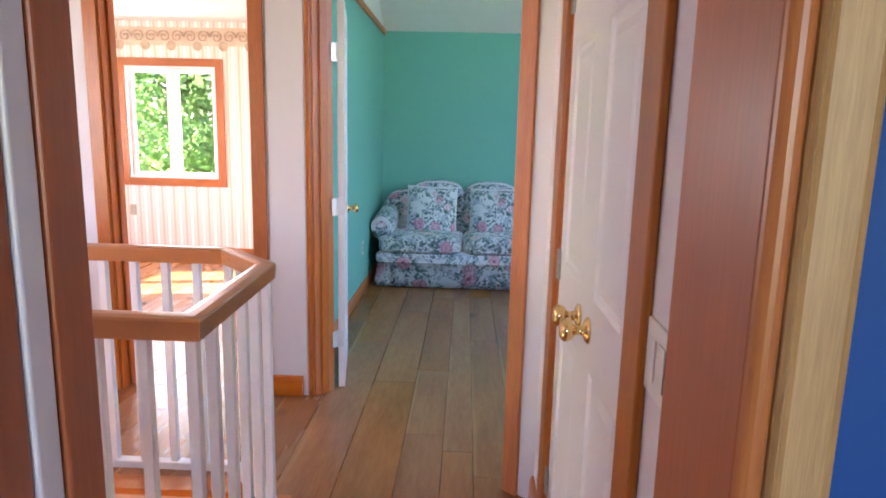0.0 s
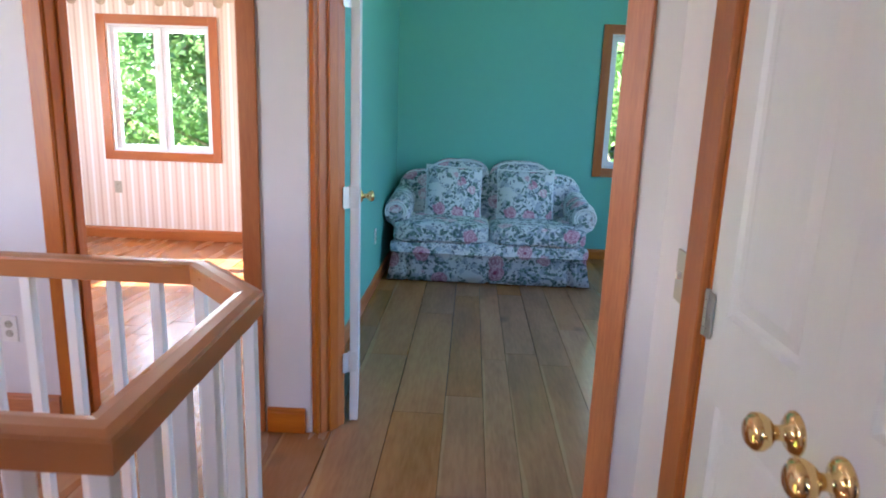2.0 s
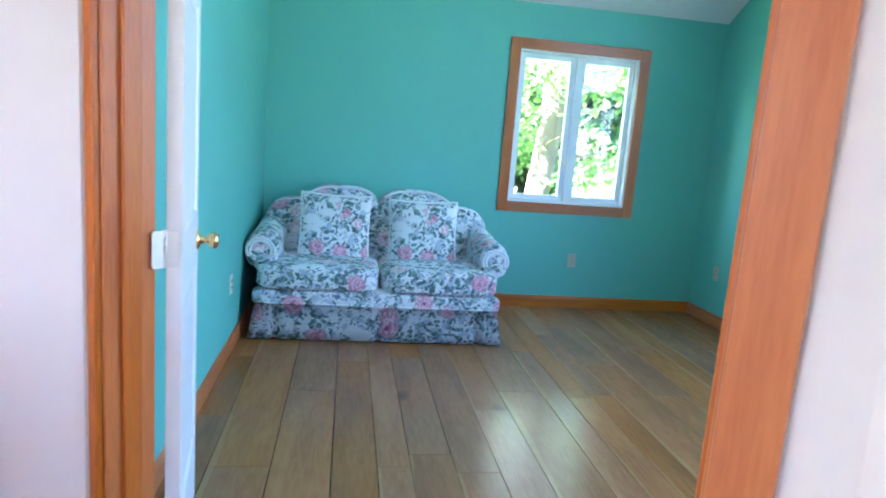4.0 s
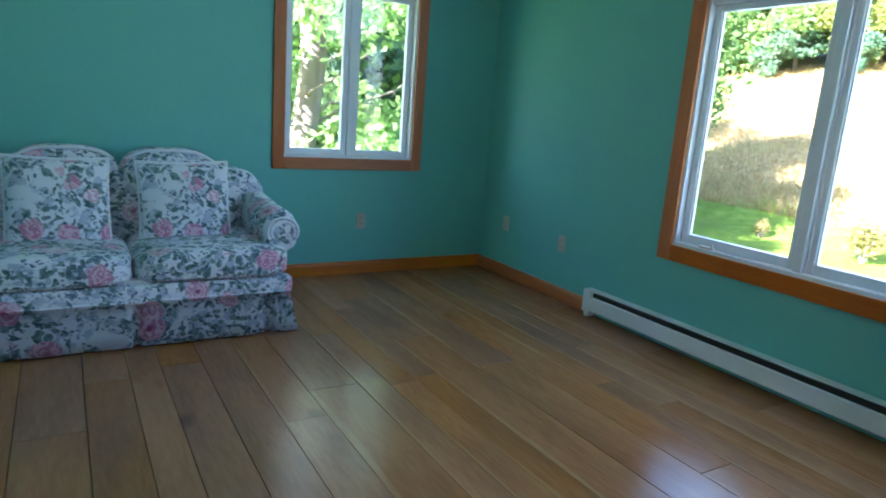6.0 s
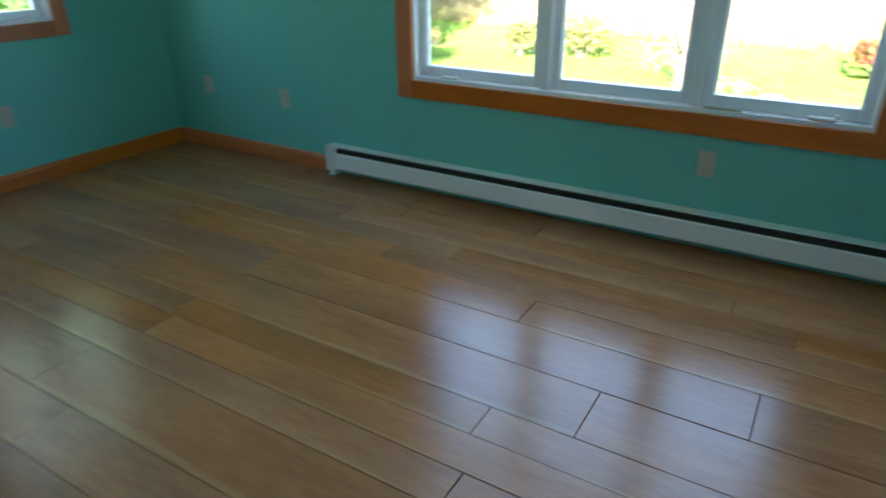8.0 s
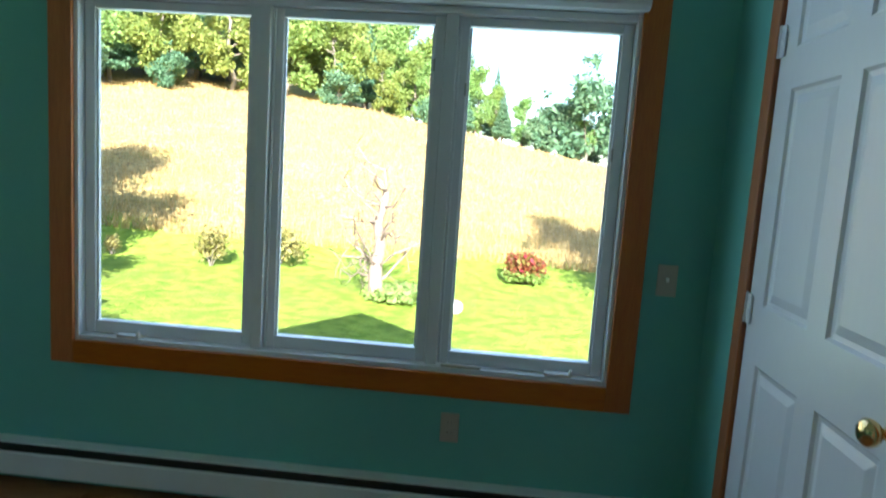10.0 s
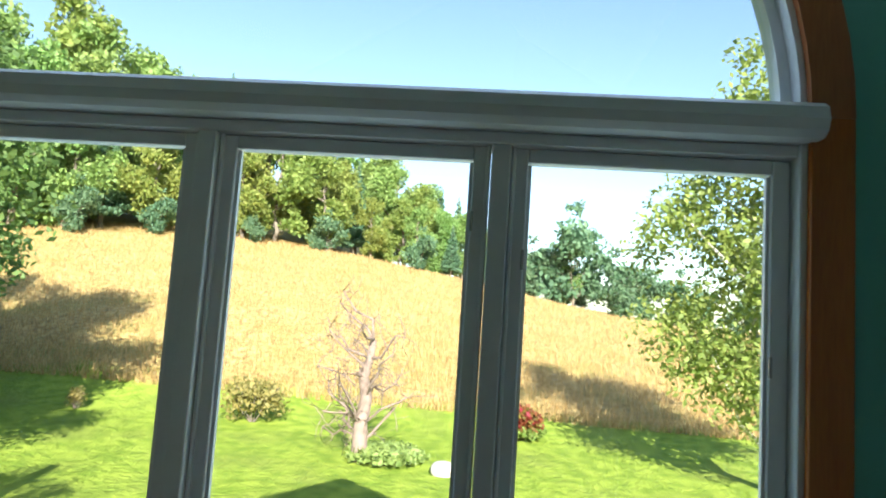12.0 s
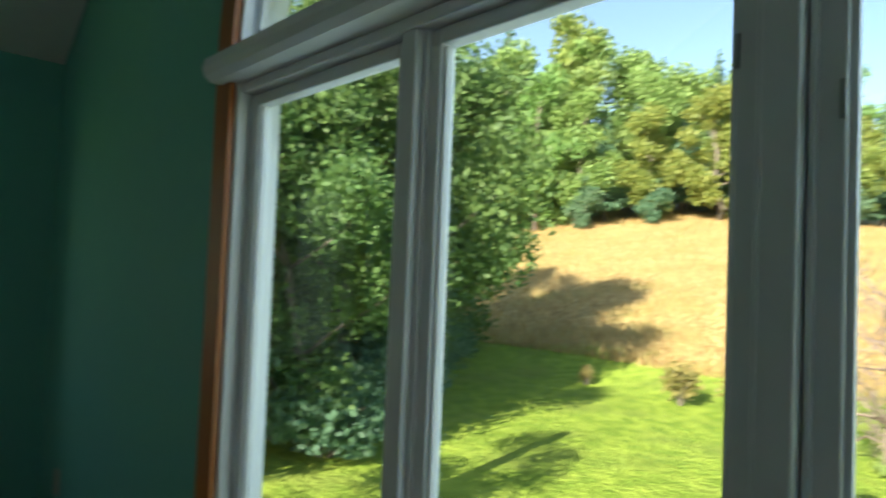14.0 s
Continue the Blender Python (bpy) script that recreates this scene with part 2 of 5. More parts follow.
# ---- the rooms' shell ----
N, E, W, S = 6.676, 2.975, -0.60, 2.35      # inner faces of the teal room
T = 0.14
EAVE, SLOPE, RIDGE = 2.385, 0.60, 3.70
RIDGE_Z = EAVE + SLOPE * (N - RIDGE)
ARCH_Y, ARCH_Z = 3.7025, 1.98


def roof_z(y):
    return RIDGE_Z - SLOPE * abs(y - RIDGE)


def strip_wall(name, axis, at, thick, spans, material, label=""):
    """A wall in upright slices. axis x: it runs along y at x = at. spans: (start, end, [(z0, z1, z0 at the end, z1 at the end), ...])."""
    bm = bmesh.new()
    for a, b, pieces in spans:
        for z0, z1, z2, z3 in pieces:
            pts = []
            for u, lo, hi in ((a, z0, z1), (b, z2, z3)):
                for d in (at, at + thick):
                    pts += [(d, u, lo), (d, u, hi)] if axis == "x" else [(u, d, lo), (u, d, hi)]
            v = [bm.verts.new(p) for p in pts]
            for q in ((0, 1, 3, 2), (4, 6, 7, 5), (0, 4, 5, 1), (2, 3, 7, 6), (1, 5, 7, 3), (0, 2, 6, 4)):
                bm.faces.new([v[i] for i in q])
    return structure(part(name, bm, material), label)


def rect_wall(name, axis, at, thick, u0, u1, z1, holes, material, label="", top=None):
    """A wall with rectangular openings (u0, u1, z0, z1)."""
    cuts = sorted({u0, u1, *[h[0] for h in holes], *[h[1] for h in holes], *([RIDGE] if top and u0 < RIDGE < u1 else [])})
    top = top or (lambda u: z1)
    spans = []
    for a, b in zip(cuts, cuts[1:]):
        mid, pieces, lo = (a + b) / 2, [], 0.0
        for h in sorted((h for h in holes if h[0] < mid < h[1]), key=lambda h: h[2]):
            if h[2] > lo:
                pieces.append((lo, h[2], lo, h[2]))
            lo = h[3]
        pieces.append((lo, top(a), lo, top(b)))
        spans.append((a, b, pieces))
    return strip_wall(name, axis, at, thick, spans, material, label)


# east wall: a gable with one tall arched opening
WE = (2.67, 4.735, 0.592)                     # the opening between the jambs, and its sill
ys = [S - T, WE[0]]
k = 28
ys += [ARCH_Y - (WE[1] - WE[0]) / 2 * math.cos(math.pi * i / k) for i in range(1, k)]
ys += [WE[1], N + T]
ys = sorted(set([round(y, 5) for y in ys] + [RIDGE]))
half_w = (WE[1] - WE[0]) / 2


def arch_top(y, r=None):
    r = r or half_w
    return ARCH_Z + math.sqrt(max(0, r * r - (y - ARCH_Y) ** 2))


spans = []
for a, b in zip(ys, ys[1:]):
    if WE[0] - 1e-4 <= a and b <= WE[1] + 1e-4:
        spans.append((a, b, [(0, WE[2], 0, WE[2]), (arch_top(a), roof_z(a), arch_top(b), roof_z(b))]))
    else:
        spans.append((a, b, [(0, roof_z(a), 0, roof_z(b))]))
strip_wall("wall_east", "x", E, T, spans, TEAL, "teal painted gable wall round a tall arched window")

NW = (1.285, 2.275, 0.855, 2.045)
rect_wall("wall_north", "y", N, T, W - 0.12, E, EAVE + 0.02, [NW], TEAL, "teal painted wall behind the floral loveseat")
rect_wall("wall_west", "x", W - 0.06, 0.06, 3.22, N, 0, [], TEAL, "teal painted wall with an open door against it", top=roof_z)
CD = (1.80, 2.605, 0.0, 2.05)
rect_wall("wall_south", "y", S - T, T, 0.62, E, roof_z(S), [CD], TEAL, "teal painted wall with a closet door")


def slab(name, pts, up, material, label):
    bm = bmesh.new()
    a = [bm.verts.new(p) for p in pts]
    b = [bm.verts.new((p[0], p[1], p[2] + up)) for p in pts]
    bm.faces.new(a), bm.faces.new(b)
    for i in range(len(pts)):
        j = (i + 1) % len(pts)
        bm.faces.new((a[i], a[j], b[j], b[i]))
    return structure(part(name, bm, material), label)


bm = bmesh.new()
for y0, y1 in ((RIDGE, N + 0.3), (S - 0.9, RIDGE)):
    z0, z1 = roof_z(y0), roof_z(y1)
    v = [bm.verts.new(p) for p in ((W - 0.1, y0, z0), (E + T, y0, z0), (E + T, y1, z1), (W - 0.1, y1, z1), (W - 0.1, y0, z0 + 0.12), (E + T, y0, z0 + 0.12), (E + T, y1, z1 + 0.12), (W - 0.1, y1, z1 + 0.12))]
    for q in ((3, 2, 1, 0), (4, 5, 6, 7), (0, 1, 5, 4), (1, 2, 6, 5), (2, 3, 7, 6), (3, 0, 4, 7)):
        bm.faces.new([v[i] for i in q])
structure(part("ceiling", bm, CEILING), "white sloped ceiling")

# the outer roof with its eaves, whose gable throws the shadow on the lawn
bm = bmesh.new()
for y0, y1 in ((RIDGE, N + 0.55), (RIDGE - (N + 0.55 - RIDGE), RIDGE)):
    z0, z1 = roof_z(y0) + 0.26, roof_z(y1) + 0.26
    v = [bm.verts.new(p) for p in ((-5.2, y0, z0), (E + 0.5, y0, z0), (E + 0.5, y1, z1), (-5.2, y1, z1), (-5.2, y0, z0 + 0.1), (E + 0.5, y0, z0 + 0.1), (E + 0.5, y1, z1 + 0.1), (-5.2, y1, z1 + 0.1))]
    for q in ((3, 2, 1, 0), (4, 5, 6, 7), (0, 1, 5, 4), (1, 2, 6, 5), (2, 3, 7, 6), (3, 0, 4, 7)):
        bm.faces.new([v[i] for i in q])
structure(part("roof", bm, GAP), "dark shingled gable roof")

# the diagonal wall with the double door, from its left corner to its right
DA, DB = Vector((-0.49, 3.125, 0)), Vector((0.45, 2.307, 0))
DDIR = (DB - DA).normalized()
DN = Vector((-DDIR.y, DDIR.x, 0))            # into the room
DLEN = (DB - DA).length
DIAG = Matrix.Translation(DA) @ Matrix(((DDIR.x, DN.x, 0, 0), (DDIR.y, DN.y, 0, 0), (0, 0, 1, 0), (0, 0, 0, 1)))
DOORH = 2.05
boxes("wall_diagonal", [(-0.02, DLEN + 0.02, 0.0, 0.12, DOORH + 0.02, 2.45)], WHITE_WALL, m=DIAG)
structure(bpy.data.objects["wall_diagonal"], "short painted wall over the double door")
bm = bmesh.new()
bm_prism(bm, [(-0.72, 3.13), (-0.535, 3.13), (-0.42, 3.23), (-0.54, 3.27), (W, 3.3), (-0.72, 3.3)], 0, 2.45)
structure(part("wall_pier", bm, WHITE_WALL), "narrow painted wall between two doorways")
bm = bmesh.new()
bm_prism(bm, [(0.485, 2.275), (0.56, 2.21), (0.56, 1.93), (0.70, 1.93), (0.70, 2.35), (0.62, 2.352), (0.565, 2.37)], 0, 2.45)
structure(part("wall_hall_east", bm, WHITE_WALL), "narrow painted wall with a switch beside the closet")
slab("gable_infill", [(W - 0.1, 3.25, 2.44), (-0.42, 3.25, 2.44), (0.62, 2.36, 2.44), (E, 2.36, 2.44), (E, 2.2, 2.44), (W - 0.1, 2.2, 2.44)], 0.05, CEILING, "closed ceiling edge over the doorway")
rect_wall("wall_over_door", "y", S - 0.06, 0.05, W - 0.1, 0.62, 3.4, [(W - 0.1, 0.62, -1, 2.48)], TEAL, "teal wall over the doorway")

# hall walls
HN = 3.13
rect_wall("wall_hall_north", "y", HN, 0.12, -4.0, -0.72, 2.45, [(-1.525, -0.80, -1, DOORH), (-2.9, -2.15, -1, DOORH)], WHITE_WALL, "white hall wall with door openings")
rect_wall("wall_hall_closet", "x", 0.56, 0.12, 0.60, 1.93, 2.45, [(1.02, 1.875, -1, DOORH)], WHITE_WALL, "white hall wall round the narrow double closet door")
rect_wall("wall_hall_west", "x", -4.0, 0.12, 0.5, HN, 2.45, [], WHITE_WALL, "white wall at the hall's end")
# The second hole is an unseen, added opening for the hall fill.
rect_wall("wall_hall_south", "y", 0.47, 0.14, -4.0, 3.0, 2.45, [(-0.17, 0.50, -1, DOORH), (-3.4, -2.4, 0.85, 2.1)], WHITE_WALL, "white wall with the doorway to the blue room")
boxes("ceiling_hall", [(-4.1, 0.75, 0.4, 3.25, 2.45, 2.5)], CEILING)
structure(bpy.data.objects["ceiling_hall"], "white flat ceiling")
# blue room
boxes("wall_blue", [(-2.0, -0.30, 0.455, 0.468, 0, 2.45), (0.575, 2.4, 0.455, 0.468, 0, 2.45)], BLUE)
structure(bpy.data.objects["wall_blue"], "deep blue painted wall")
# This wall is out of view, its opening added for the south fill.
rect_wall("wall_blue_south", "y", -2.7, 0.1, -2.0, 2.4, 2.45, [(-0.5, 1.3, 0.8, 2.1)], BLUE, "unseen blue wall with an added opening for a fill lamp")
rect_wall("wall_blue_east", "x", 2.4, 0.1, -2.6, 0.45, 2.45, [], BLUE, "blue side wall")
rect_wall("wall_blue_west", "x", -2.1, 0.1, -2.6, 0.45, 2.45, [], BLUE, "blue side wall")
boxes("ceiling_blue_room", [(-2.1, 2.5, -2.7, 0.45, 2.45, 2.5)], CEILING)
structure(bpy.data.objects["ceiling_blue_room"], "white flat ceiling")
# bedroom with striped wallpaper
AW = (-3.30, -2.33, 0.84, 2.0)
BX = -4.4


def wallpaper():
    m = mat("striped_wallpaper", (0.80, 0.70, 0.62), 0.7, vary=0.03, scale=3, bump=0.05)
    n, l = m.node_tree.nodes, m.node_tree.links
    b = n["Principled BSDF"]
    geo = n.new("ShaderNodeNewGeometry")
    sep = n.new("ShaderNodeSeparateXYZ")
    l.new(geo.outputs["Position"], sep.inputs[0])
    s1 = n.new("ShaderNodeMath")
    s1.operation = "ADD"
    l.new(sep.outputs["X"], s1.inputs[0])
    l.new(sep.outputs["Y"], s1.inputs[1])
    mod = n.new("ShaderNodeMath")
    mod.operation = "PINGPONG"
    mod.inputs[1].default_value = 0.062
    l.new(s1.outputs[0], mod.inputs[0])
    ramp = n.new("ShaderNodeValToRGB")
    ramp.color_ramp.interpolation = "LINEAR"
    for pos, c in ((0.0, (0.70, 0.55, 0.46, 1)), (0.16, (0.74, 0.60, 0.51, 1)), (0.2, (0.84, 0.74, 0.66, 1)), (0.55, (0.84, 0.75, 0.67, 1)), (0.6, (0.79, 0.66, 0.58, 1)), (0.68, (0.79, 0.66, 0.58, 1)), (0.72, (0.85, 0.76, 0.68, 1))):
        e = ramp.color_ramp.elements.new(pos)
        e.color = c
    sc = n.new("ShaderNodeMath")
    sc.operation = "MULTIPLY"
    sc.inputs[1].default_value = 1 / 0.062
    l.new(mod.outputs[0], sc.inputs[0])
    l.new(sc.outputs[0], ramp.inputs[0])
    l.new(ramp.outputs[0], b.inputs["Base Color"])
    return m


PAPER = wallpaper()
BORDER = mat("scroll_border", (0.76, 0.62, 0.48), 0.7, vary=0.2, scale=9, bump=0.1, dark=(0.60, 0.46, 0.33))
rect_wall("wall_bedroom_north", "y", N, T, BX, W - 0.12, 2.44, [AW], PAPER, "striped wallpaper wall with a window")
rect_wall("wall_bedroom_west", "x", BX - T, T, HN, N + T, 2.44, [(4.6, 5.6, 0.84, 2.0)], PAPER, "striped wallpaper wall with a window")
rect_wall("wall_bedroom_east", "x", -0.72, 0.06, 3.25, N, 2.44, [], PAPER, "striped wallpaper wall lit by low sun")
rect_wall("wall_bedroom_south", "y", 3.25, 0.02, BX, -1.6, 2.44, [(-2.9, -2.15, -1, DOORH)], PAPER, "striped wallpaper wall")
boxes("ceiling_bedroom", [(BX - T, -0.66, 3.2, N + T, 2.44, 2.5)], CEILING)
structure(bpy.data.objects["ceiling_bedroom"], "warm white ceiling")

# stairwell opening in the hall floor
WELL = (-3.2, -0.44, 1.50, 2.21)
boxes("wall_stairwell", [(WELL[0], WELL[1] + 0.1, WELL[3], WELL[3] + 0.1, -2.8, -0.03), (WELL[0], WELL[1] + 0.1, WELL[2] - 0.1, WELL[2], -2.8, -0.03), (WELL[1], WELL[1] + 0.1, WELL[2], WELL[3], -2.8, -0.03)], CARPET)
structure(bpy.data.objects["wall_stairwell"], "warm painted walls of the stairwell")
boxes("floor", [(BX, E + T, WELL[3] + 0.08, N + T, -0.2, -0.02), (-4.1, E + T, -2.7, WELL[2] - 0.08, -0.2, -0.02), (WELL[1] + 0.08, E + T, WELL[2] - 0.08, WELL[3] + 0.08, -0.2, -0.02), (-4.1, WELL[0], WELL[2] - 0.08, WELL[3] + 0.08, -0.2, -0.02)], GAP)
FLOOR = structure(bpy.data.objects["floor"], "wide hardwood plank floor")
boxes("stairwell_landing", [(WELL[0], WELL[1], WELL[2], WELL[3], -2.85, -2.8)], CARPET)
structure(bpy.data.objects["stairwell_landing"], "landing at the foot of the stairwell")

# ---- trim, doors, windows ----
def casing(name, rows, material, label):
    ob = boxes(name, rows, material, bevel=0.004)
    return structure(ob, label)


CW = 0.085
# baseboards
def baseboard(name, x0, y0, x1, y1, h=0.095, t=0.016, material=FIR_H):
    """Along a wall from one plan point to the next; the room is on its left."""
    a, b = Vector((x0, y0, 0)), Vector((x1, y1, 0))
    d = (b - a).normalized()
    n = Vector((-d.y, d.x, 0))
    m = Matrix.Translation(a) @ Matrix(((d.x, n.x, 0, 0), (d.y, n.y, 0, 0), (0, 0, 1, 0), (0, 0, 0, 1)))
    bm = bmesh.new()
    L = (b - a).length
    prof = [(0.0, 0.002), (t, 0.002), (t, h - 0.022), (t - 0.003, h - 0.016), (t - 0.004, h - 0.008), (0.005, h), (0.0, h)]
    bm_loft(bm, [[(u, p[0], p[1]) for p in prof] for u in (0, L)])
    return structure(part(name, bm, material, m=m), "varnished fir baseboard")


baseboard("baseboard", -0.60, N, -0.60, 3.30)
baseboard("baseboard", E, N, -0.58, N)
baseboard("baseboard", E, 5.30, E, N - 0.016)
baseboard("baseboard", E, S, E, 2.42)
baseboard("baseboard", 2.68, S, E - 0.016, S)
baseboard("baseboard", 0.66, S, 1.725, S)
baseboard("baseboard", -0.555, HN, -0.715, HN, h=0.11)
baseboard("baseboard", -1.61, HN, -2.06, HN, h=0.11)
baseboard("baseboard", 0.56, 1.96, 0.56, 2.21, h=0.11)
baseboard("baseboard", 0.56, 0.66, 0.56, 0.92, h=0.11)
baseboard("baseboard", -0.73, N, BX, N, h=0.11)
baseboard("baseboard", -0.72, 3.27, -0.72, N, h=0.11)


def opening_trim(name, axis, at, side, u0, u1, top, depth, w=0.075, material=FIR):
    """Casings on one face and jambs through the wall, for a door opening. side: -1 or 1, the way the face looks."""
    def bx(a, b, d0, d1, z0, z1):
        d0, d1 = sorted((d0, d1))
        return (a, b, d0, d1, z0, z1) if axis == "y" else (d0, d1, a, b, z0, z1)
    f = at + side * 0.017
    casing(name + "_casing", [bx(u0 - w, u0 - 0.004, at, f, 0, top + w)], material, "varnished fir door casing")
    casing(name + "_casing", [bx(u1 + 0.004, u1 + w, at, f, 0, top + w)], material, "varnished fir door casing")
    casing(name + "_casing", [bx(u0 - 0.004, u1 + 0.004, at, f, top + 0.004, top + w)], FIR_H, "varnished fir head casing")
    e = at - side * depth
    casing(name + "_jamb", [bx(u0 - 0.018, u0 + 0.003, at + side * 0.002, e, 0, top)], material, "varnished fir jamb")
    casing(name + "_jamb", [bx(u1 - 0.003, u1 + 0.018, at + side * 0.002, e, 0, top)], material, "varnished fir jamb")
    casing(name + "_jamb", [bx(u0 + 0.003, u1 - 0.003, at + side * 0.002, e, top - 0.018, top + 0.002)], FIR_H, "varnished fir head jamb")
    casing(name + "_stop", [bx(u0 + 0.003, u0 + 0.014, at - side * depth * 0.45, at - side * depth * 0.72, 0, top - 0.02)], material, "door stop strip")
    casing(name + "_stop", [bx(u1 - 0.014, u1 - 0.003, at - side * depth * 0.45, at - side * depth * 0.72, 0, top - 0.02)], material, "door stop strip")


opening_trim("bedroom_door", "y", HN, -1, -1.525, -0.80, DOORH, 0.14)
opening_trim("far_hall_door", "y", HN, -1, -2.9, -2.15, DOORH, 0.14)
# opening to the blue room: one broad flat jamb, a rounded strip and a moulded oak casing to the right, a leaf edge in the left jamb
casing("blue_room_jamb", [(0.498, 0.555, 0.452, 0.65, 0, DOORH)], FIR_DARK, "varnished reddish jamb")
casing("blue_room_jamb", [(-0.19, -0.147, 0.565, 0.63, 0, DOORH)], FIR_DARK, "varnished reddish jamb")
casing("blue_room_jamb", [(-0.19, -0.155, 0.44, 0.522, 0, DOORH)], FIR_DARK, "varnished reddish jamb")
casing("blue_room_jamb", [(-0.147, 0.498, 0.452, 0.63, DOORH - 0.02, DOORH)], FIR_H, "varnished fir head jamb")
structure(boxes("blue_room_door", [(-0.19, -0.151, 0.524, 0.561, 0.01, DOORH - 0.03)], DOORWHITE, bevel=0.003), "white painted edge of a door set into the jamb")
bm = bmesh.new()
ring = [(0.5095 + 0.0115 * math.cos(a), 0.452 - 0.013 * abs(math.sin(a))) for a in np.linspace(math.pi, 2 * math.pi, 9)]
bm_loft(bm, [[(x, y, z) for x, y in ring] for z in (0, DOORH + 0.02)])
structure(part("jamb_bead", bm, FIR), "rounded fir strip between jamb and oak casing")
for x0, s in ((0.5215, 1), (-0.192, -1)):
    prof = [(0, 0), (0, 0.010), (0.003, 0.017), (0.007, 0.012), (0.010, 0.016), (0.042, 0.019), (0.045, 0.013), (0.049, 0.017), (0.053, 0.011), (0.053, 0)]
    bm = bmesh.new()
    bm_loft(bm, [[(x0 + s * u, 0.455 - d, z) for u, d in prof] for z in (0, DOORH + 0.05)])
    structure(part("oak_casing", bm, OAK), "moulded oak door casing")

# closet opening in the hall
opening_trim("hall_closet", "x", 0.56, -1, 1.02, 1.875, DOORH, 0.12, w=0.108)


def panel_door(name, w, h, columns, material, m, label, category="door", knob=None, knob_both=False, hinges=(), hinge_mat=STEEL):
    """A moulded panel door standing in the xz plane from x = 0 (its hinge) to w, 35 mm thick, its face at y = 0 looking to -y."""
    door = empty(name, m, label=label, category=category)
    bm = bmesh.new()
    t = 0.035
    stile = 0.095 if columns > 1 else 0.085
    mull = 0.09
    cw = (w - 2 * stile - (columns - 1) * mull) / columns
    rows = [(0.25, 0.84), (1.01, 1.62), (1.73, h - 0.12)]
    xs, zs = [0.0], [0.0]
    for c in range(columns):
        x = stile + c * (cw + mull)
        xs += [x, x + cw]
    xs.append(w)
    for a, b in rows:
        zs += [a, b]
    zs.append(h)
    for front in (True, False):
        y = 0.0 if front else t
        s = 1 if front else -1
        for i in range(len(xs) - 1):
            for j in range(len(zs) - 1):
                a, b, c, d = xs[i], xs[i + 1], zs[j], zs[j + 1]
                if i % 2 and j % 2:
                    rings = []
                    for ins, dep in ((0, 0), (0.008, 0.007), (0.02, 0.009), (0.045, 0.003), (0.05, 0.003)):
                        rings.append([(a + ins, y + s * dep, c + ins), (b - ins, y + s * dep, c + ins), (b - ins, y + s * dep, d - ins), (a + ins, y + s * dep, d - ins)])
                    vs = bm_loft(bm, rings, caps=False)
                    bm.faces.new(vs[-1])
                else:
                    bm.faces.new([bm.verts.new(p) for p in ((a, y, c), (b, y, c), (b, y, d), (a, y, d))])
    for q in (((0, 0, 0), (0, t, 0), (0, t, h), (0, 0, h)), ((w, 0, 0), (w, t, 0), (w, t, h), (w, 0, h)), ((0, 0, 0), (w, 0, 0), (w, t, 0), (0, t, 0)), ((0, 0, h), (w, 0, h), (w, t, h), (0, t, h))):
        bm.faces.new([bm.verts.new(p) for p in q])
    bmesh.ops.remove_doubles(bm, verts=bm.verts, dist=0.0002)
    part("leaf", bm, material, door)
    if knob:
        for s in ((-1, 1) if knob_both else (-1,)):
            bm = bmesh.new()
            y0 = 0.0 if s < 0 else t
            mm = Matrix.Translation((knob[0], y0, knob[1])) @ Matrix.Rotation(radians(90 if s < 0 else -90), 4, "X")
            bm_turned(bm, [(0.001, 0), (0.032, 0), (0.032, 0.003), (0.024, 0.009), (0.012, 0.013), (0.011, 0.024), (0.013, 0.032), (0.022, 0.038), (0.0275, 0.048), (0.027, 0.058), (0.018, 0.066), (0.001, 0.068)], mm, 24)
            part("door_knob", bm, BRASS, door, "polished brass round knob", smooth=True)
    return door


def butt_hinge(parent, x, y, z, hm, along=(1, 0), leaf2=(0, 1)):
    """A butt hinge: its pin, and two plates with screws, plates running the two ways given."""
    bm = bmesh.new()
    for i in range(5):
        bm_turned(bm, [(0.0055, -0.044 + i * 0.018), (0.0055, -0.044 + i * 0.018 + 0.0165)], Matrix.Translation((x, y, z)), 10)
    bm_turned(bm, [(0.001, 0.048), (0.005, 0.047), (0.0045, 0.044)], Matrix.Translation((x, y, z)), 10)
    hinge = part("hinge", bm, hm, parent, "satin metal butt hinge")
    for d in (along, leaf2):
        bm = bmesh.new()
        n = (-d[1], d[0])
        pts = []
        for u, v in ((0.004, -0.0445), (0.028, -0.0445), (0.033, -0.0395), (0.033, 0.0395), (0.028, 0.0445), (0.004, 0.0445)):
            pts.append((x + d[0] * u, y + d[1] * u, z + v))
        bm_loft(bm, [[(p[0] + n[0] * s, p[1] + n[1] * s, p[2]) for p in pts] for s in (-0.0015, 0.0025)])
        for su, sv in ((0.013, -0.03), (0.024, 0.0), (0.013, 0.03)):
            c = Vector((x + d[0] * su, y + d[1] * su, z + sv))
            axis = Vector((n[0], n[1], 0))
            mm = Matrix.Translation(c - axis * 0.0035) @ axis.to_track_quat("Z", "Y").to_matrix().to_4x4()
            bm_turned(bm, [(0.0035, 0.0), (0.0035, 0.0075)], mm, 8)
        part("hinge_plate", bm, hm, hinge)
    return hinge


# jambs and casings of the double door, in its own frame (x along, y into the room)
def diag_trim(rows, label, material=FIR):
    ob = boxes("double_door_trim", rows, material, bevel=0.004, m=DIAG)
    return structure(ob, label)


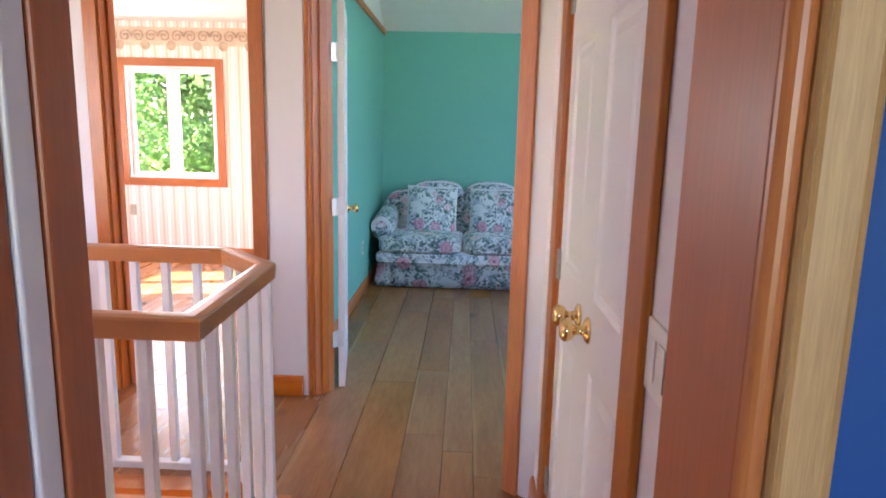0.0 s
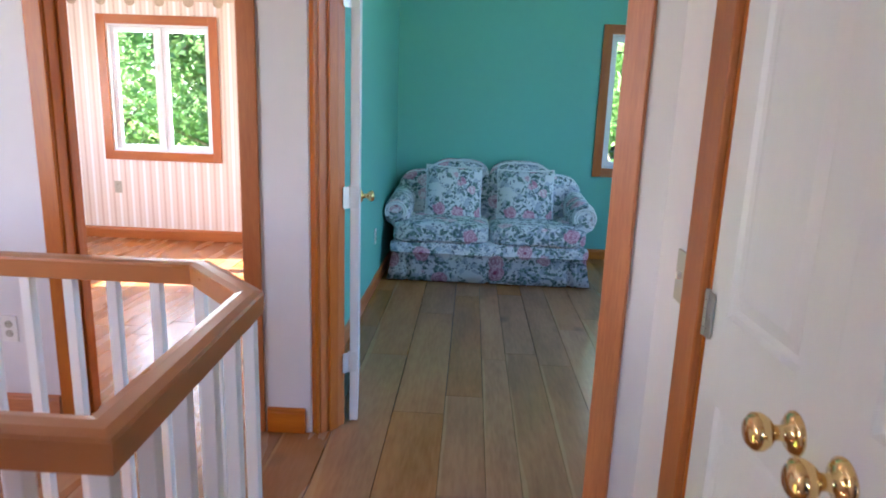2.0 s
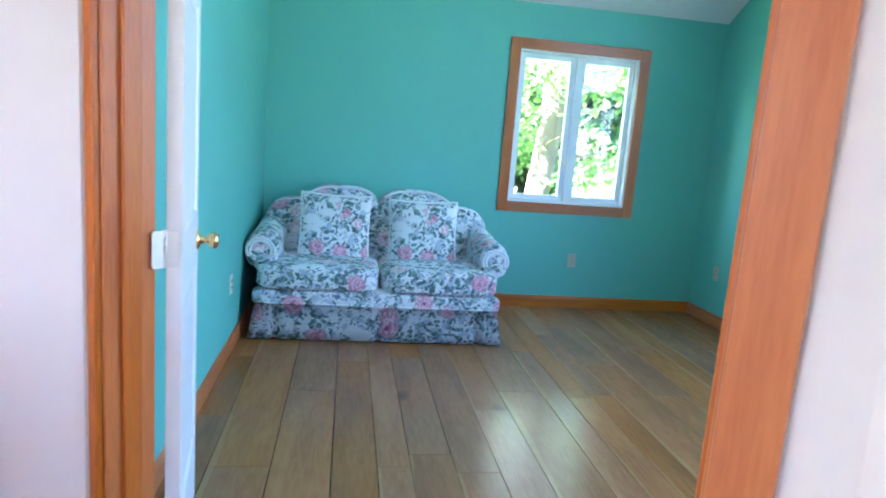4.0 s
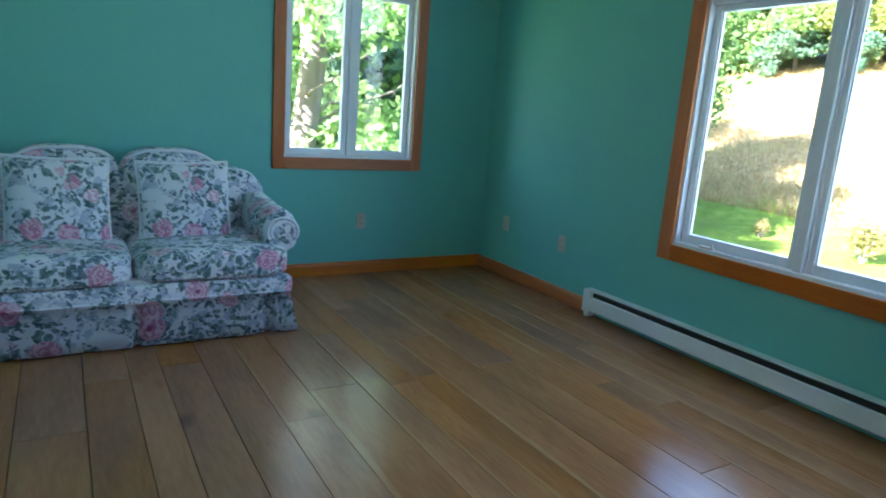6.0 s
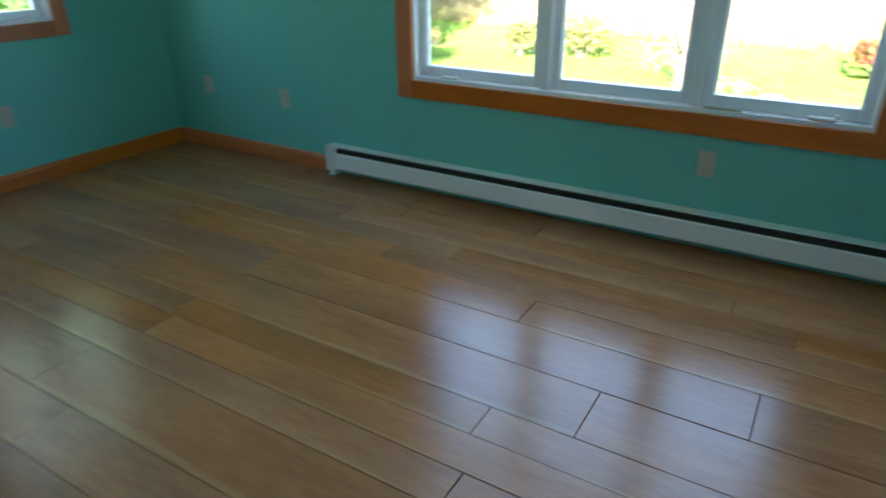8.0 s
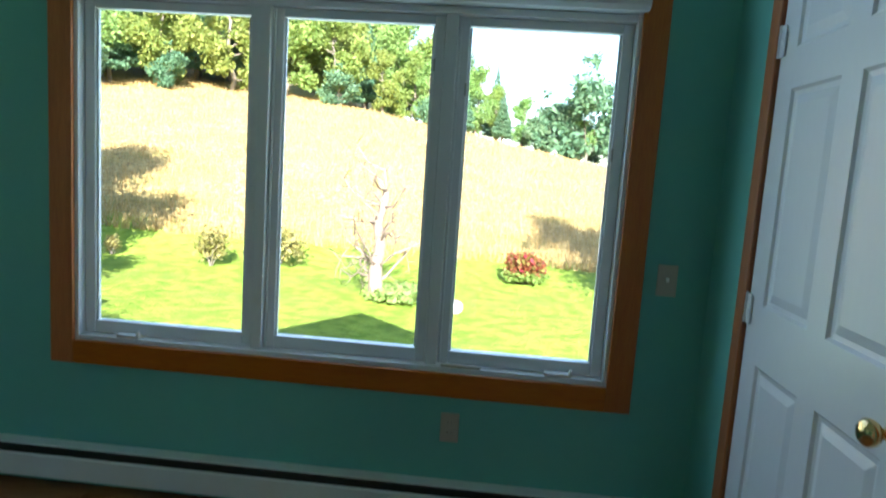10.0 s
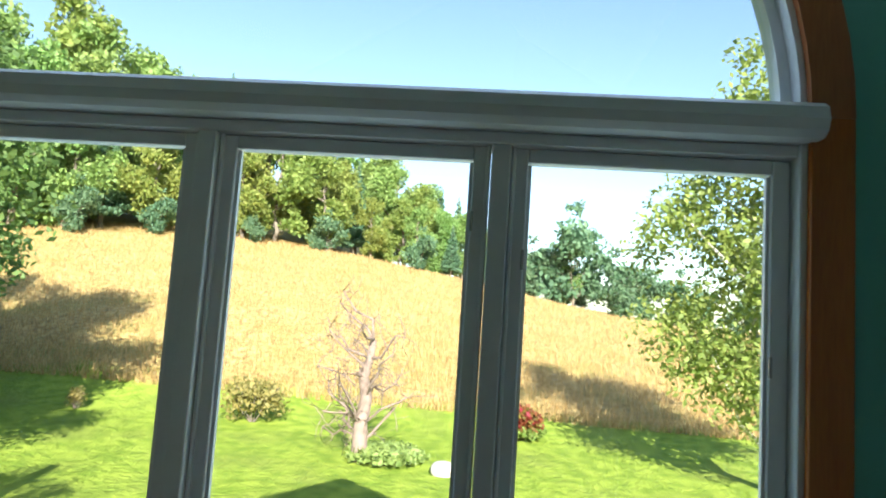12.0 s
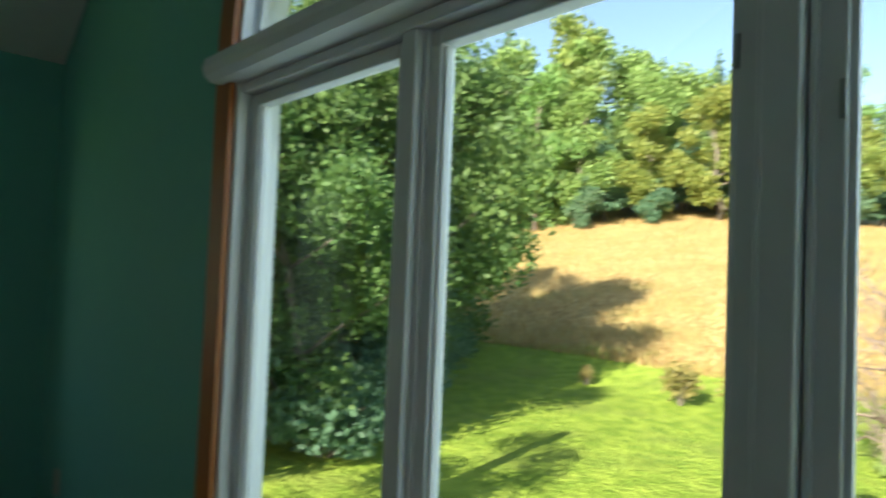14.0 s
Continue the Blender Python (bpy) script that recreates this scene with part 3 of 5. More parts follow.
diag_trim([(-0.062, -0.006, -0.017, 0.0, 0, DOORH + 0.06)], "varnished fir door casing")
diag_trim([(DLEN + 0.006, DLEN + 0.075, -0.017, 0.0, 0, DOORH + 0.06)], "varnished fir door casing")
diag_trim([(-0.006, DLEN + 0.006, -0.017, 0.0, DOORH + 0.004, DOORH + 0.07)], "varnished fir head casing")
diag_trim([(-0.02, 0.0, 0.0, 0.125, 0, DOORH)], "varnished fir door jamb")
diag_trim([(DLEN, DLEN + 0.02, 0.0, 0.125, 0, DOORH)], "varnished fir door jamb")
diag_trim([(0.0, DLEN, 0.0, 0.125, DOORH - 0.02, DOORH)], "varnished fir head jamb")
diag_trim([(0.0, 0.011, 0.04, 0.085, 0, DOORH - 0.02)], "door stop strip")
diag_trim([(DLEN - 0.011, DLEN, 0.04, 0.085, 0, DOORH - 0.02)], "door stop strip")

LW = 0.60
piv = DIAG @ Vector((0.008, 0.135, 0))
left = panel_door("white_door", LW, 2.02, 1, DOORWHITE, Matrix.Translation((piv.x + 0.04, piv.y + 0.02, 0.012)) @ Matrix.Rotation(radians(99), 4, "Z"),
                  "open white narrow panel door leaf resting against the teal wall", knob=(LW - 0.06, 0.915), knob_both=True)
for hz in (0.275, 0.985, 1.755):
    butt_hinge(left, -0.0065, 0.038, hz, STEEL, (0.0, -1.0), (-0.64, 0.768))
piv = DIAG @ Vector((DLEN - 0.008, 0.135, 0))
right = panel_door("white_door", LW, 2.02, 1, DOORWHITE, Matrix.Translation((piv.x, piv.y, 0.012)) @ Matrix.Rotation(radians(4), 4, "Z") @ Matrix.Translation((0, -0.035, 0)),
                   "open white narrow panel door leaf swung back into the teal room", knob=(LW - 0.06, 0.915), knob_both=False)
for hz in (0.275, 0.985, 1.755):
    butt_hinge(right, -0.006, 0.039, hz, STEEL, (0.0, -1.0), (math.cos(radians(225)), math.sin(radians(225))))

# scroll border under the bedroom ceiling
structure(boxes("wallpaper_border", [(BX, -0.722, N - 0.003, N - 0.0005, 2.20, 2.38)], BORDER), "tan scrollwork wallpaper border")
bm = bmesh.new()
for k in range(13):
    cx = -4.2 + k * 0.27
    for s, cc in ((1, cx), (-1, cx + 0.135)):
        pts = [(cc + s * (0.012 + 0.05 * a / 9.0) * math.cos(a), N - 0.004, 2.29 + (0.012 + 0.05 * a / 9.0) * math.sin(a)) for a in np.linspace(0, 9.4, 26)]
        for p, q in zip(pts, pts[1:]):
            bm_box(bm, min(p[0], q[0]) - 0.006, max(p[0], q[0]) + 0.006, N - 0.0055, N - 0.0032, min(p[2], q[2]) - 0.004, max(p[2], q[2]) + 0.004)
    bm_turned(bm, [(0.05, 0.0), (0.05, 0.002)], Matrix.Translation((cx + 0.07, N - 0.003, 2.2)) @ Matrix.Rotation(radians(90), 4, "X"), 14)
structure(part("wallpaper_border_scrolls", bm, mat("scroll_tan", (0.62, 0.47, 0.32), 0.7, vary=0.2, scale=12)), "tan scrollwork wallpaper border")
structure(boxes("west_wall_trim", [(W, W + 0.02, 3.35, N, 2.345, 2.40)], FIR_H, bevel=0.004), "fir trim along the top of the teal wall")
structure(boxes("wall_west_upper", [(W - 0.055, W + 0.003, 3.23, N, 2.402, 2.60)], CEILING), "white band over the trim")
# closet doors in the hall: two narrow leaves
HC = 0.4235
for hy, rot, mirror in ((1.871, -90, False), (1.0235, 90, True)):
    if not mirror:
        m = Matrix.Translation((0.562, hy, 0.012)) @ Matrix.Rotation(radians(-90), 4, "Z")
        d = panel_door("hall_closet_door", HC, 2.025, 1, DOORWHITE, m, "closed white narrow closet door leaf with a brass knob", knob=(HC - 0.066, 0.93))
        for hz in (0.275, 0.99, 1.76):
            butt_hinge(d, -0.002, -0.005, hz, DARKSTEEL, (1.0, 0.0), (-1.0, 0.0))
    else:
        m = Matrix.Translation((0.562, hy + HC, 0.012)) @ Matrix.Rotation(radians(-90), 4, "Z")
        d = panel_door("hall_closet_door", HC, 2.025, 1, DOORWHITE, m, "closed white narrow closet door leaf with a brass knob", knob=(0.055, 0.93))
        for hz in (0.275, 0.99, 1.76):
            butt_hinge(d, HC + 0.002, -0.005, hz, DARKSTEEL, (1.0, 0.0), (-1.0, 0.0))

# closet door of the teal room, in the south wall
opening_trim("room_closet", "y", S, 1, CD[0], CD[1], CD[3], 0.13, w=0.07)
cd = panel_door("room_closet_door", CD[1] - CD[0] - 0.006, 2.02, 2, DOORWHITE, Matrix.Translation((CD[1] - 0.003, S + 0.004, 0.014)) @ Matrix.Rotation(radians(180), 4, "Z"),
                "closed white six-panel closet door with a brass knob", knob=(CD[1] - CD[0] - 0.062, 0.905))
for hz in (0.275, 0.99, 1.76):
    butt_hinge(cd, -0.003, -0.006, hz, STEEL, (1.0, 0.0), (-1.0, 0.0))


# ---- windows ----
def frame_of(name, m, u0, u1, z0, z1, w, d0, d1, material, label="", parent=None, bevel=0.003):
    """Four bars round an opening in the local xz plane; w: the bars' width, towards the inside."""
    return boxes(name, [(u0, u0 + w, d0, d1, z0, z1), (u1 - w, u1, d0, d1, z0, z1), (u0 + w, u1 - w, d0, d1, z0, z0 + w), (u0 + w, u1 - w, d0, d1, z1 - w, z1)], material, parent, label, bevel=bevel)


def crank(parent, x, z, flip=1):
    """A folded crank handle of a casement, on its sill."""
    bm = bmesh.new()
    bm_box(bm, x - 0.045, x + 0.045, -0.022, 0.0, z, z + 0.014, bevel=0.004)
    bm_box(bm, x - 0.008, x + 0.05 * flip if flip > 0 else x + 0.008, -0.034, -0.022, z + 0.004, z + 0.014, bevel=0.003)
    mm = Matrix.Translation((x + 0.045 * flip, -0.028, z + 0.006)) @ Matrix.Rotation(radians(35), 4, "X")
    bm_turned(bm, [(0.008, 0), (0.009, 0.01), (0.006, 0.02), (0.002, 0.022)], mm, 10)
    part("crank_handle", bm, WHITEPLASTIC, parent, "white folding window crank")


def casement_pair(name, m, w, z0, z1, label, wood=FIR, latch=True):
    """Two casements side by side; local x runs along the wall, y outwards."""
    win = empty(name, m, label=label, category="window")
    win["kind"] = "structure"
    c = 0.075
    boxes("window_casing", [(-c, 0.006, -0.018, 0.0, z0 - c, z1 + c)], wood, win, "varnished fir casing", bevel=0.003)
    boxes("window_casing", [(w - 0.006, w + c, -0.018, 0.0, z0 - c, z1 + c)], wood, win, "varnished fir casing", bevel=0.003)
    boxes("window_casing", [(0.006, w - 0.006, -0.018, 0.0, z1 - 0.006, z1 + c)], FIR_H, win, "varnished fir casing", bevel=0.003)
    boxes("window_casing", [(0.006, w - 0.006, -0.018, 0.0, z0 - c, z0 + 0.006)], FIR_H, win, "varnished fir casing", bevel=0.003)
    frame_of("window_frame", m, 0, w, z0, z1, 0.022, 0.0, 0.13, VINYL, parent=win)
    mid = w / 2
    boxes("mullion", [(mid - 0.018, mid + 0.018, 0.035, 0.12, z0 + 0.022, z1 - 0.022)], VINYL, win, bevel=0.003)
    for a, b in ((0.022, mid - 0.018), (mid + 0.018, w - 0.022)):
        sash = frame_of("sash", m, a + 0.002, b - 0.002, z0 + 0.024, z1 - 0.024, 0.042, 0.045, 0.085, VINYL, parent=win)
        boxes("pane", [(a + 0.04, b - 0.04, 0.063, 0.067, z0 + 0.06, z1 - 0.06)], GLASS, sash).visible_shadow = False
        crank(win, (a + b) / 2 + 0.05, z0 + 0.026)
    if latch:
        bm = bmesh.new()
        bm_box(bm, mid - 0.03, mid - 0.02, 0.022, 0.045, z0 + 0.32, z0 + 0.39, bevel=0.003)
        bm_box(bm, mid - 0.03, mid - 0.02, 0.022, 0.045, z1 - 0.42, z1 - 0.35, bevel=0.003)
        part("sash_lock", bm, WHITEPLASTIC, win)
    return win


casement_pair("window_north", Matrix.Translation((NW[0], N, 0)), NW[1] - NW[0], NW[2], NW[3], "white double casement window in a fir casing behind the loveseat")
casement_pair("window_bedroom", Matrix.Translation((AW[0], N, 0)), AW[1] - AW[0], AW[2], AW[3], "white double casement window in a fir casing on striped wallpaper")
casement_pair("window_bedroom_west", Matrix.Translation((BX, 4.6, 0)) @ Matrix.Rotation(radians(90), 4, "Z"), 1.0, 0.84, 2.0, "white double casement window letting low sun in")

# the big east window: three lights below, an arched light above. Local x runs from south... to north along y.
EW = empty("window_east", Matrix.Translation((E, 0, 0)), label="large white three-light window with an arched top light in a fir casing", category="window")
EW["kind"] = "structure"
y0, y1, z0 = WE
SPR = 1.905                                  # underside of the transom
boxes("window_casing", [(-0.019, 0.0, y0 - CW, y0 + 0.006, z0 - CW, ARCH_Z)], FIR, EW, "varnished fir casing", bevel=0.003)
boxes("window_casing", [(-0.019, 0.0, y1 - 0.006, y1 + CW, z0 - CW, ARCH_Z)], FIR, EW, "varnished fir casing", bevel=0.003)
boxes("window_casing", [(-0.019, 0.0, y0 + 0.006, y1 - 0.006, z0 - CW, z0 + 0.006)], FIR_H, EW, "varnished fir casing", bevel=0.003)


def arc_bar(name, r0, r1, x0, x1, material, label="", seg=40, parent=EW):
    bm = bmesh.new()
    rings = []
    for i in range(seg + 1):
        a = math.pi * i / seg
        cy, cz = -math.cos(a), math.sin(a)
        rings.append([(x0, ARCH_Y + cy * r0, ARCH_Z + cz * r0), (x1, ARCH_Y + cy * r0, ARCH_Z + cz * r0), (x1, ARCH_Y + cy * r1, ARCH_Z + cz * r1), (x0, ARCH_Y + cy * r1, ARCH_Z + cz * r1)])
    bm_loft(bm, rings)
    return part(name, bm, material, parent, label)


arc_bar("arched_casing", half_w - 0.006, half_w + CW, -0.019, 0.0, FIR, "curved fir casing")
arc_bar("arched_jamb", half_w - 0.02, half_w, 0.0, 0.13, VINYL)
arc_bar("arched_sash", half_w - 0.045, half_w - 0.021, 0.04, 0.09, VINYL)
boxes("window_frame", [(0.0, 0.13, y0, y0 + 0.02, z0, ARCH_Z - 0.03), (0.0, 0.13, y1 - 0.02, y1, z0, ARCH_Z - 0.03), (0.0, 0.13, y0 + 0.02, y1 - 0.02, z0, z0 + 0.025)], VINYL, EW, bevel=0.003)
# rounded transom that stands into the room
bm = bmesh.new()
prof = [(0.09, 1.925), (-0.05, 1.925), (-0.068, 1.938), (-0.075, 1.96), (-0.068, 1.987), (-0.05, 2.0), (0.09, 2.0)]
bm_loft(bm, [[(x, y, z) for x, z in prof] for y in (y0 - 0.005, y1 + 0.05)])
part("transom", bm, VINYL, EW, "thick rounded white transom bar")
boxes("head_rail", [(0.01, 0.12, y0 + 0.02, y1 - 0.02, 1.898, 1.924)], VINYL, EW, bevel=0.003)
lights = [(y0 + 0.02, 3.33, True), (3.33, 4.01, False), (4.01, y1 - 0.02, True)]
for my in (3.33, 4.01):
    boxes("mullion", [(0.012, 0.12, my - 0.022, my + 0.022, z0 + 0.025, 1.898)], VINYL, EW, bevel=0.004)
    boxes("mullion_bead", [(0.03, 0.1, my - 0.034, my - 0.026, z0 + 0.03, 1.896), (0.03, 0.1, my + 0.026, my + 0.034, z0 + 0.03, 1.896)], VINYL, EW, bevel=0.002)
for a, b, opens in lights:
    a2, b2 = a + (0.023 if a > y0 + 0.1 else 0.002), b - (0.023 if b < y1 - 0.1 else 0.002)
    w = 0.04
    sash = boxes("sash", [(0.04, 0.08, a2, a2 + w, z0 + 0.028, 1.896), (0.04, 0.08, b2 - w, b2, z0 + 0.028, 1.896), (0.04, 0.08, a2 + w, b2 - w, z0 + 0.028, z0 + 0.028 + w + 0.01), (0.04, 0.08, a2 + w, b2 - w, 1.896 - w + 0.008, 1.896)], VINYL, EW, bevel=0.004)
    boxes("glazing_bead", [(0.05, 0.062, a2 + w, a2 + w + 0.008, z0 + 0.07, 1.86), (0.05, 0.062, b2 - w - 0.008, b2 - w, z0 + 0.07, 1.86)], VINYL, sash)
    boxes("pane", [(0.066, 0.07, a2 + w - 0.005, b2 - w + 0.005, z0 + 0.06, 1.87)], GLASS, sash).visible_shadow = False
bm = bmesh.new()
ring = [(ARCH_Y - math.cos(math.pi * i / 40) * (half_w - 0.03), ARCH_Z + math.sin(math.pi * i / 40) * (half_w - 0.03)) for i in range(41)]
bm_loft(bm, [[(x, y, z) for y, z in ring] for x in (0.064, 0.068)])
part("arched_pane", bm, GLASS, EW).visible_shadow = False
for cy in (2.86, 4.52):
    bm = bmesh.new()
    bm_box(bm, 0.0, 0.03, cy - 0.045, cy + 0.045, z0 + 0.026, z0 + 0.04, bevel=0.004)
    bm_box(bm, -0.012, 0.0, cy - 0.055, cy + 0.01, z0 + 0.03, z0 + 0.042, bevel=0.003)
    bm_turned(bm, [(0.008, 0), (0.009, 0.012), (0.005, 0.022)], Matrix.Translation((-0.006, cy - 0.05, z0 + 0.036)), 10)
    part("crank_handle", bm, WHITEPLASTIC, EW, "white folding window crank")
boxes("sash_lock", [(0.034, 0.04, 3.386, 3.393, 1.70, 1.745), (0.034, 0.04, 3.267, 3.274, 1.62, 1.665), (0.034, 0.04, 2.727, 2.734, 1.42, 1.465)], DARKSTEEL, EW, "small sash lock", bevel=0.001)
boxes("sill_latch", [(-0.004, 0.008, 3.14, 3.29, z0 + 0.027, z0 + 0.037)], BISQUE, EW, "tan strip lying on the sill", bevel=0.002)


# ---- fittings on the walls ----
def outlet(name, m, label, switch=False, double=False):
    """A wall plate with its sockets or toggles; local x along the wall, -y into the room."""
    ob = empty(name, m, label=label, category="light switch" if switch else "wall outlet")
    w = 0.116 if double else 0.07
    boxes("plate", [(-w / 2, w / 2, -0.006, 0.0, -0.057, 0.057)], WHITEPLASTIC if "white" in label else BISQUE, ob, bevel=0.0025)
    if switch:
        for cx in ((-0.023, 0.023) if double else (0,)):
            boxes("toggle", [(cx - 0.005, cx + 0.005, -0.016, -0.006, -0.004, 0.012)] if not double else [(cx - 0.016, cx + 0.016, -0.009, -0.006, -0.033, 0.033)], WHITEPLASTIC, ob, bevel=0.0015)
    else:
        for cz in (-0.02, 0.02):
            bm = bmesh.new()
            bm_turned(bm, [(0.016, 0), (0.016, 0.003)], Matrix.Translation((0, -0.006, cz)) @ Matrix.Rotation(radians(90), 4, "X"), 16)
            s = part("socket", bm, BISQUE, ob)
            boxes("slot", [(-0.008, -0.006, -0.0096, -0.0088, cz - 0.002, cz + 0.007), (0.006, 0.008, -0.0096, -0.0088, cz - 0.002, cz + 0.006)], BLACK, s)
    return ob


RE = Matrix.Rotation(radians(-90), 4, "Z")
outlet("wall_outlet", Matrix.Translation((1.945 - 0.06, N, 0.40)), "bisque duplex outlet on the teal wall below the window")
outlet("wall_outlet", Matrix.Translation((E, 5.66, 0.40)) @ RE, "bisque duplex outlet on the teal wall near the corner")
outlet("wall_outlet", Matrix.Translation((E, 3.24, 0.385)) @ RE, "bisque duplex outlet under the large window")
outlet("phone_jack", Matrix.Translation((E, 6.33, 0.42)) @ RE, "pale jack plate on the teal wall by the corner")
outlet("light_switch", Matrix.Translation((E, 2.50, 1.01)) @ RE, "bisque wall switch beside the window casing", switch=True)
outlet("light_switch", Matrix.Translation((0.56, 2.03, 1.03)) @ RE, "pale switch plate on the narrow hall wall", switch=True)
outlet("light_switch", Matrix.Translation((0.56, 0.853, 1.06)) @ RE, "white double rocker switch plate", switch=True, double=True)
outlet("light_switch", Matrix.Translation((-1.83, HN, 1.10)), "white toggle switch on the hall wall", switch=True)
outlet("wall_outlet", Matrix.Translation((-1.80, HN, 0.40)), "white duplex outlet low on the hall wall")
outlet("wall_outlet", Matrix.Translation((W, 5.35, 0.40)) @ Matrix.Rotation(radians(90), 4, "Z"), "white duplex outlet on the teal wall beside the loveseat")
outlet("wall_outlet", Matrix.Translation((-3.28, N, 0.50)), "bisque outlet on striped wallpaper")

# baseboard heater under the east window
HE = empty("baseboard_heater", label="long white enamelled baseboard heater under the large window", category="baseboard heater")
h0, h1 = 2.395, 5.32
HE.scale = (1, 1, 0.94)
bm = bmesh.new()
bm_loft(bm, [[(x, y, z) for x, z in ((E, 0.188), (E - 0.054, 0.188), (E - 0.058, 0.182), (E - 0.052, 0.180), (E - 0.012, 0.180), (E - 0.012, 0.03), (E, 0.03))] for y in (h0 + 0.05, h1 - 0.05)])
part("back_plate", bm, ENAMEL, HE)
bm = bmesh.new()
bm_loft(bm, [[(x, y, z) for x, z in ((E - 0.058, 0.146), (E - 0.066, 0.138), (E - 0.068, 0.05), (E - 0.055, 0.04), (E - 0.055, 0.043), (E - 0.064, 0.052), (E - 0.062, 0.135), (E - 0.056, 0.142))] for y in (h0 + 0.05, h1 - 0.05)])
part("front_cover", bm, ENAMEL, HE)
boxes("heating_element", [(E - 0.05, E - 0.014, h0 + 0.06, h1 - 0.06, 0.06, 0.17)], DARKMETAL, HE)
for a, b in ((h0, h0 + 0.07), (h1 - 0.07, h1)):
    boxes("end_cap", [(E - 0.072, E, a, b, 0.03, 0.19), (E - 0.066, E - 0.01, a + 0.015, b - 0.015, 0.0, 0.03)], ENAMEL, HE, bevel=0.004)

# ---- stair railing ----
RL = empty("stair_railing", label="wooden handrail on white square balusters round the stairwell", category="railing")
rail_pts = [(-3.3, 1.455), (-0.40, 1.455), (-0.42, 2.11), (-0.645, 2.36), (-3.3, 2.36)]
RZ = 0.905


def bm_path_rail(bm, pts, prof):
    rings = []
    for i, p in enumerate(pts):
        p = Vector(p)
        d0 = (p - Vector(pts[i - 1])).normalized() if i else None
        d1 = (Vector(pts[i + 1]) - p).normalized() if i + 1 < len(pts) else None
        d0, d1 = d0 or d1, d1 or d0
        n0, n1 = Vector((-d0.y, d0.x)), Vector((-d1.y, d1.x))
        mn = (n0 + n1).normalized()
        mn /= mn.dot(n0)
        rings.append([(p.x + mn.x * a, p.y + mn.y * a, z) for a, z in prof])
    bm_loft(bm, rings)


bm = bmesh.new()
bm_path_rail(bm, rail_pts, [(-0.030, RZ - 0.034), (-0.027, RZ - 0.037), (0.027, RZ - 0.037), (0.030, RZ - 0.034), (0.033, RZ + 0.014), (0.030, RZ + 0.020), (0.012, RZ + 0.024), (-0.012, RZ + 0.024), (-0.030, RZ + 0.020), (-0.033, RZ + 0.014)])
part("handrail", bm, RAILWOOD, RL, "varnished wooden handrail")
bm = bmesh.new()
bm_path_rail(bm, rail_pts, [(-0.022, 0.0), (-0.022, 0.028), (-0.018, 0.032), (0.018, 0.032), (0.022, 0.028), (0.022, 0.0)])
part("shoe_rail", bm, DOORWHITE, RL, "white painted shoe rail")
bal = []
segs = [((-0.40, 1.455), (-3.0, 1.455)), ((-0.42, 2.11), (-0.40, 1.455)), ((-0.645, 2.36), (-0.42, 2.11)), ((-0.645, 2.36), (-3.0, 2.36))]
for k, (a, b) in enumerate(segs):
    a, b = Vector(a), Vector(b)
    L = (b - a).length
    n = max(1, round(L / 0.125))
    first = 0 if k in (0, 1) else 0
    for i in range(first, n if k in (1,) else n):
        p = a + (b - a) * (i / n)
        if all((p - q).length > 0.05 for q in bal):
            bal.append(p)
proto = None
for p in bal:
    if proto is None:
        bm = bmesh.new()
        bm_box(bm, -0.0145, 0.0145, -0.0145, 0.0145, 0.03, RZ - 0.03, bevel=0.002)
        proto = part("baluster", bm, DOORWHITE, RL).data
    else:
        ob = new("baluster", proto)
        ob.parent = RL
for ob, p in zip([o for o in RL.children if o.name.startswith("baluster")], bal):
    ob.location = (p.x, p.y, 0)
boxes("stair_nosing", [(WELL[0], WELL[1] + 0.02, WELL[3] - 0.02, WELL[3] + 0.08, -0.028, 0.001), (WELL[0], WELL[1] - 0.0, WELL[2] - 0.08, WELL[2] + 0.02, -0.028, 0.001), (WELL[1] + 0.0, WELL[1] + 0.08, WELL[2] - 0.08, WELL[3] - 0.02, -0.028, 0.0015)], FIR_H, bevel=0.002)
structure(bpy.data.objects["stair_nosing"], "fir nosing round the stairwell")

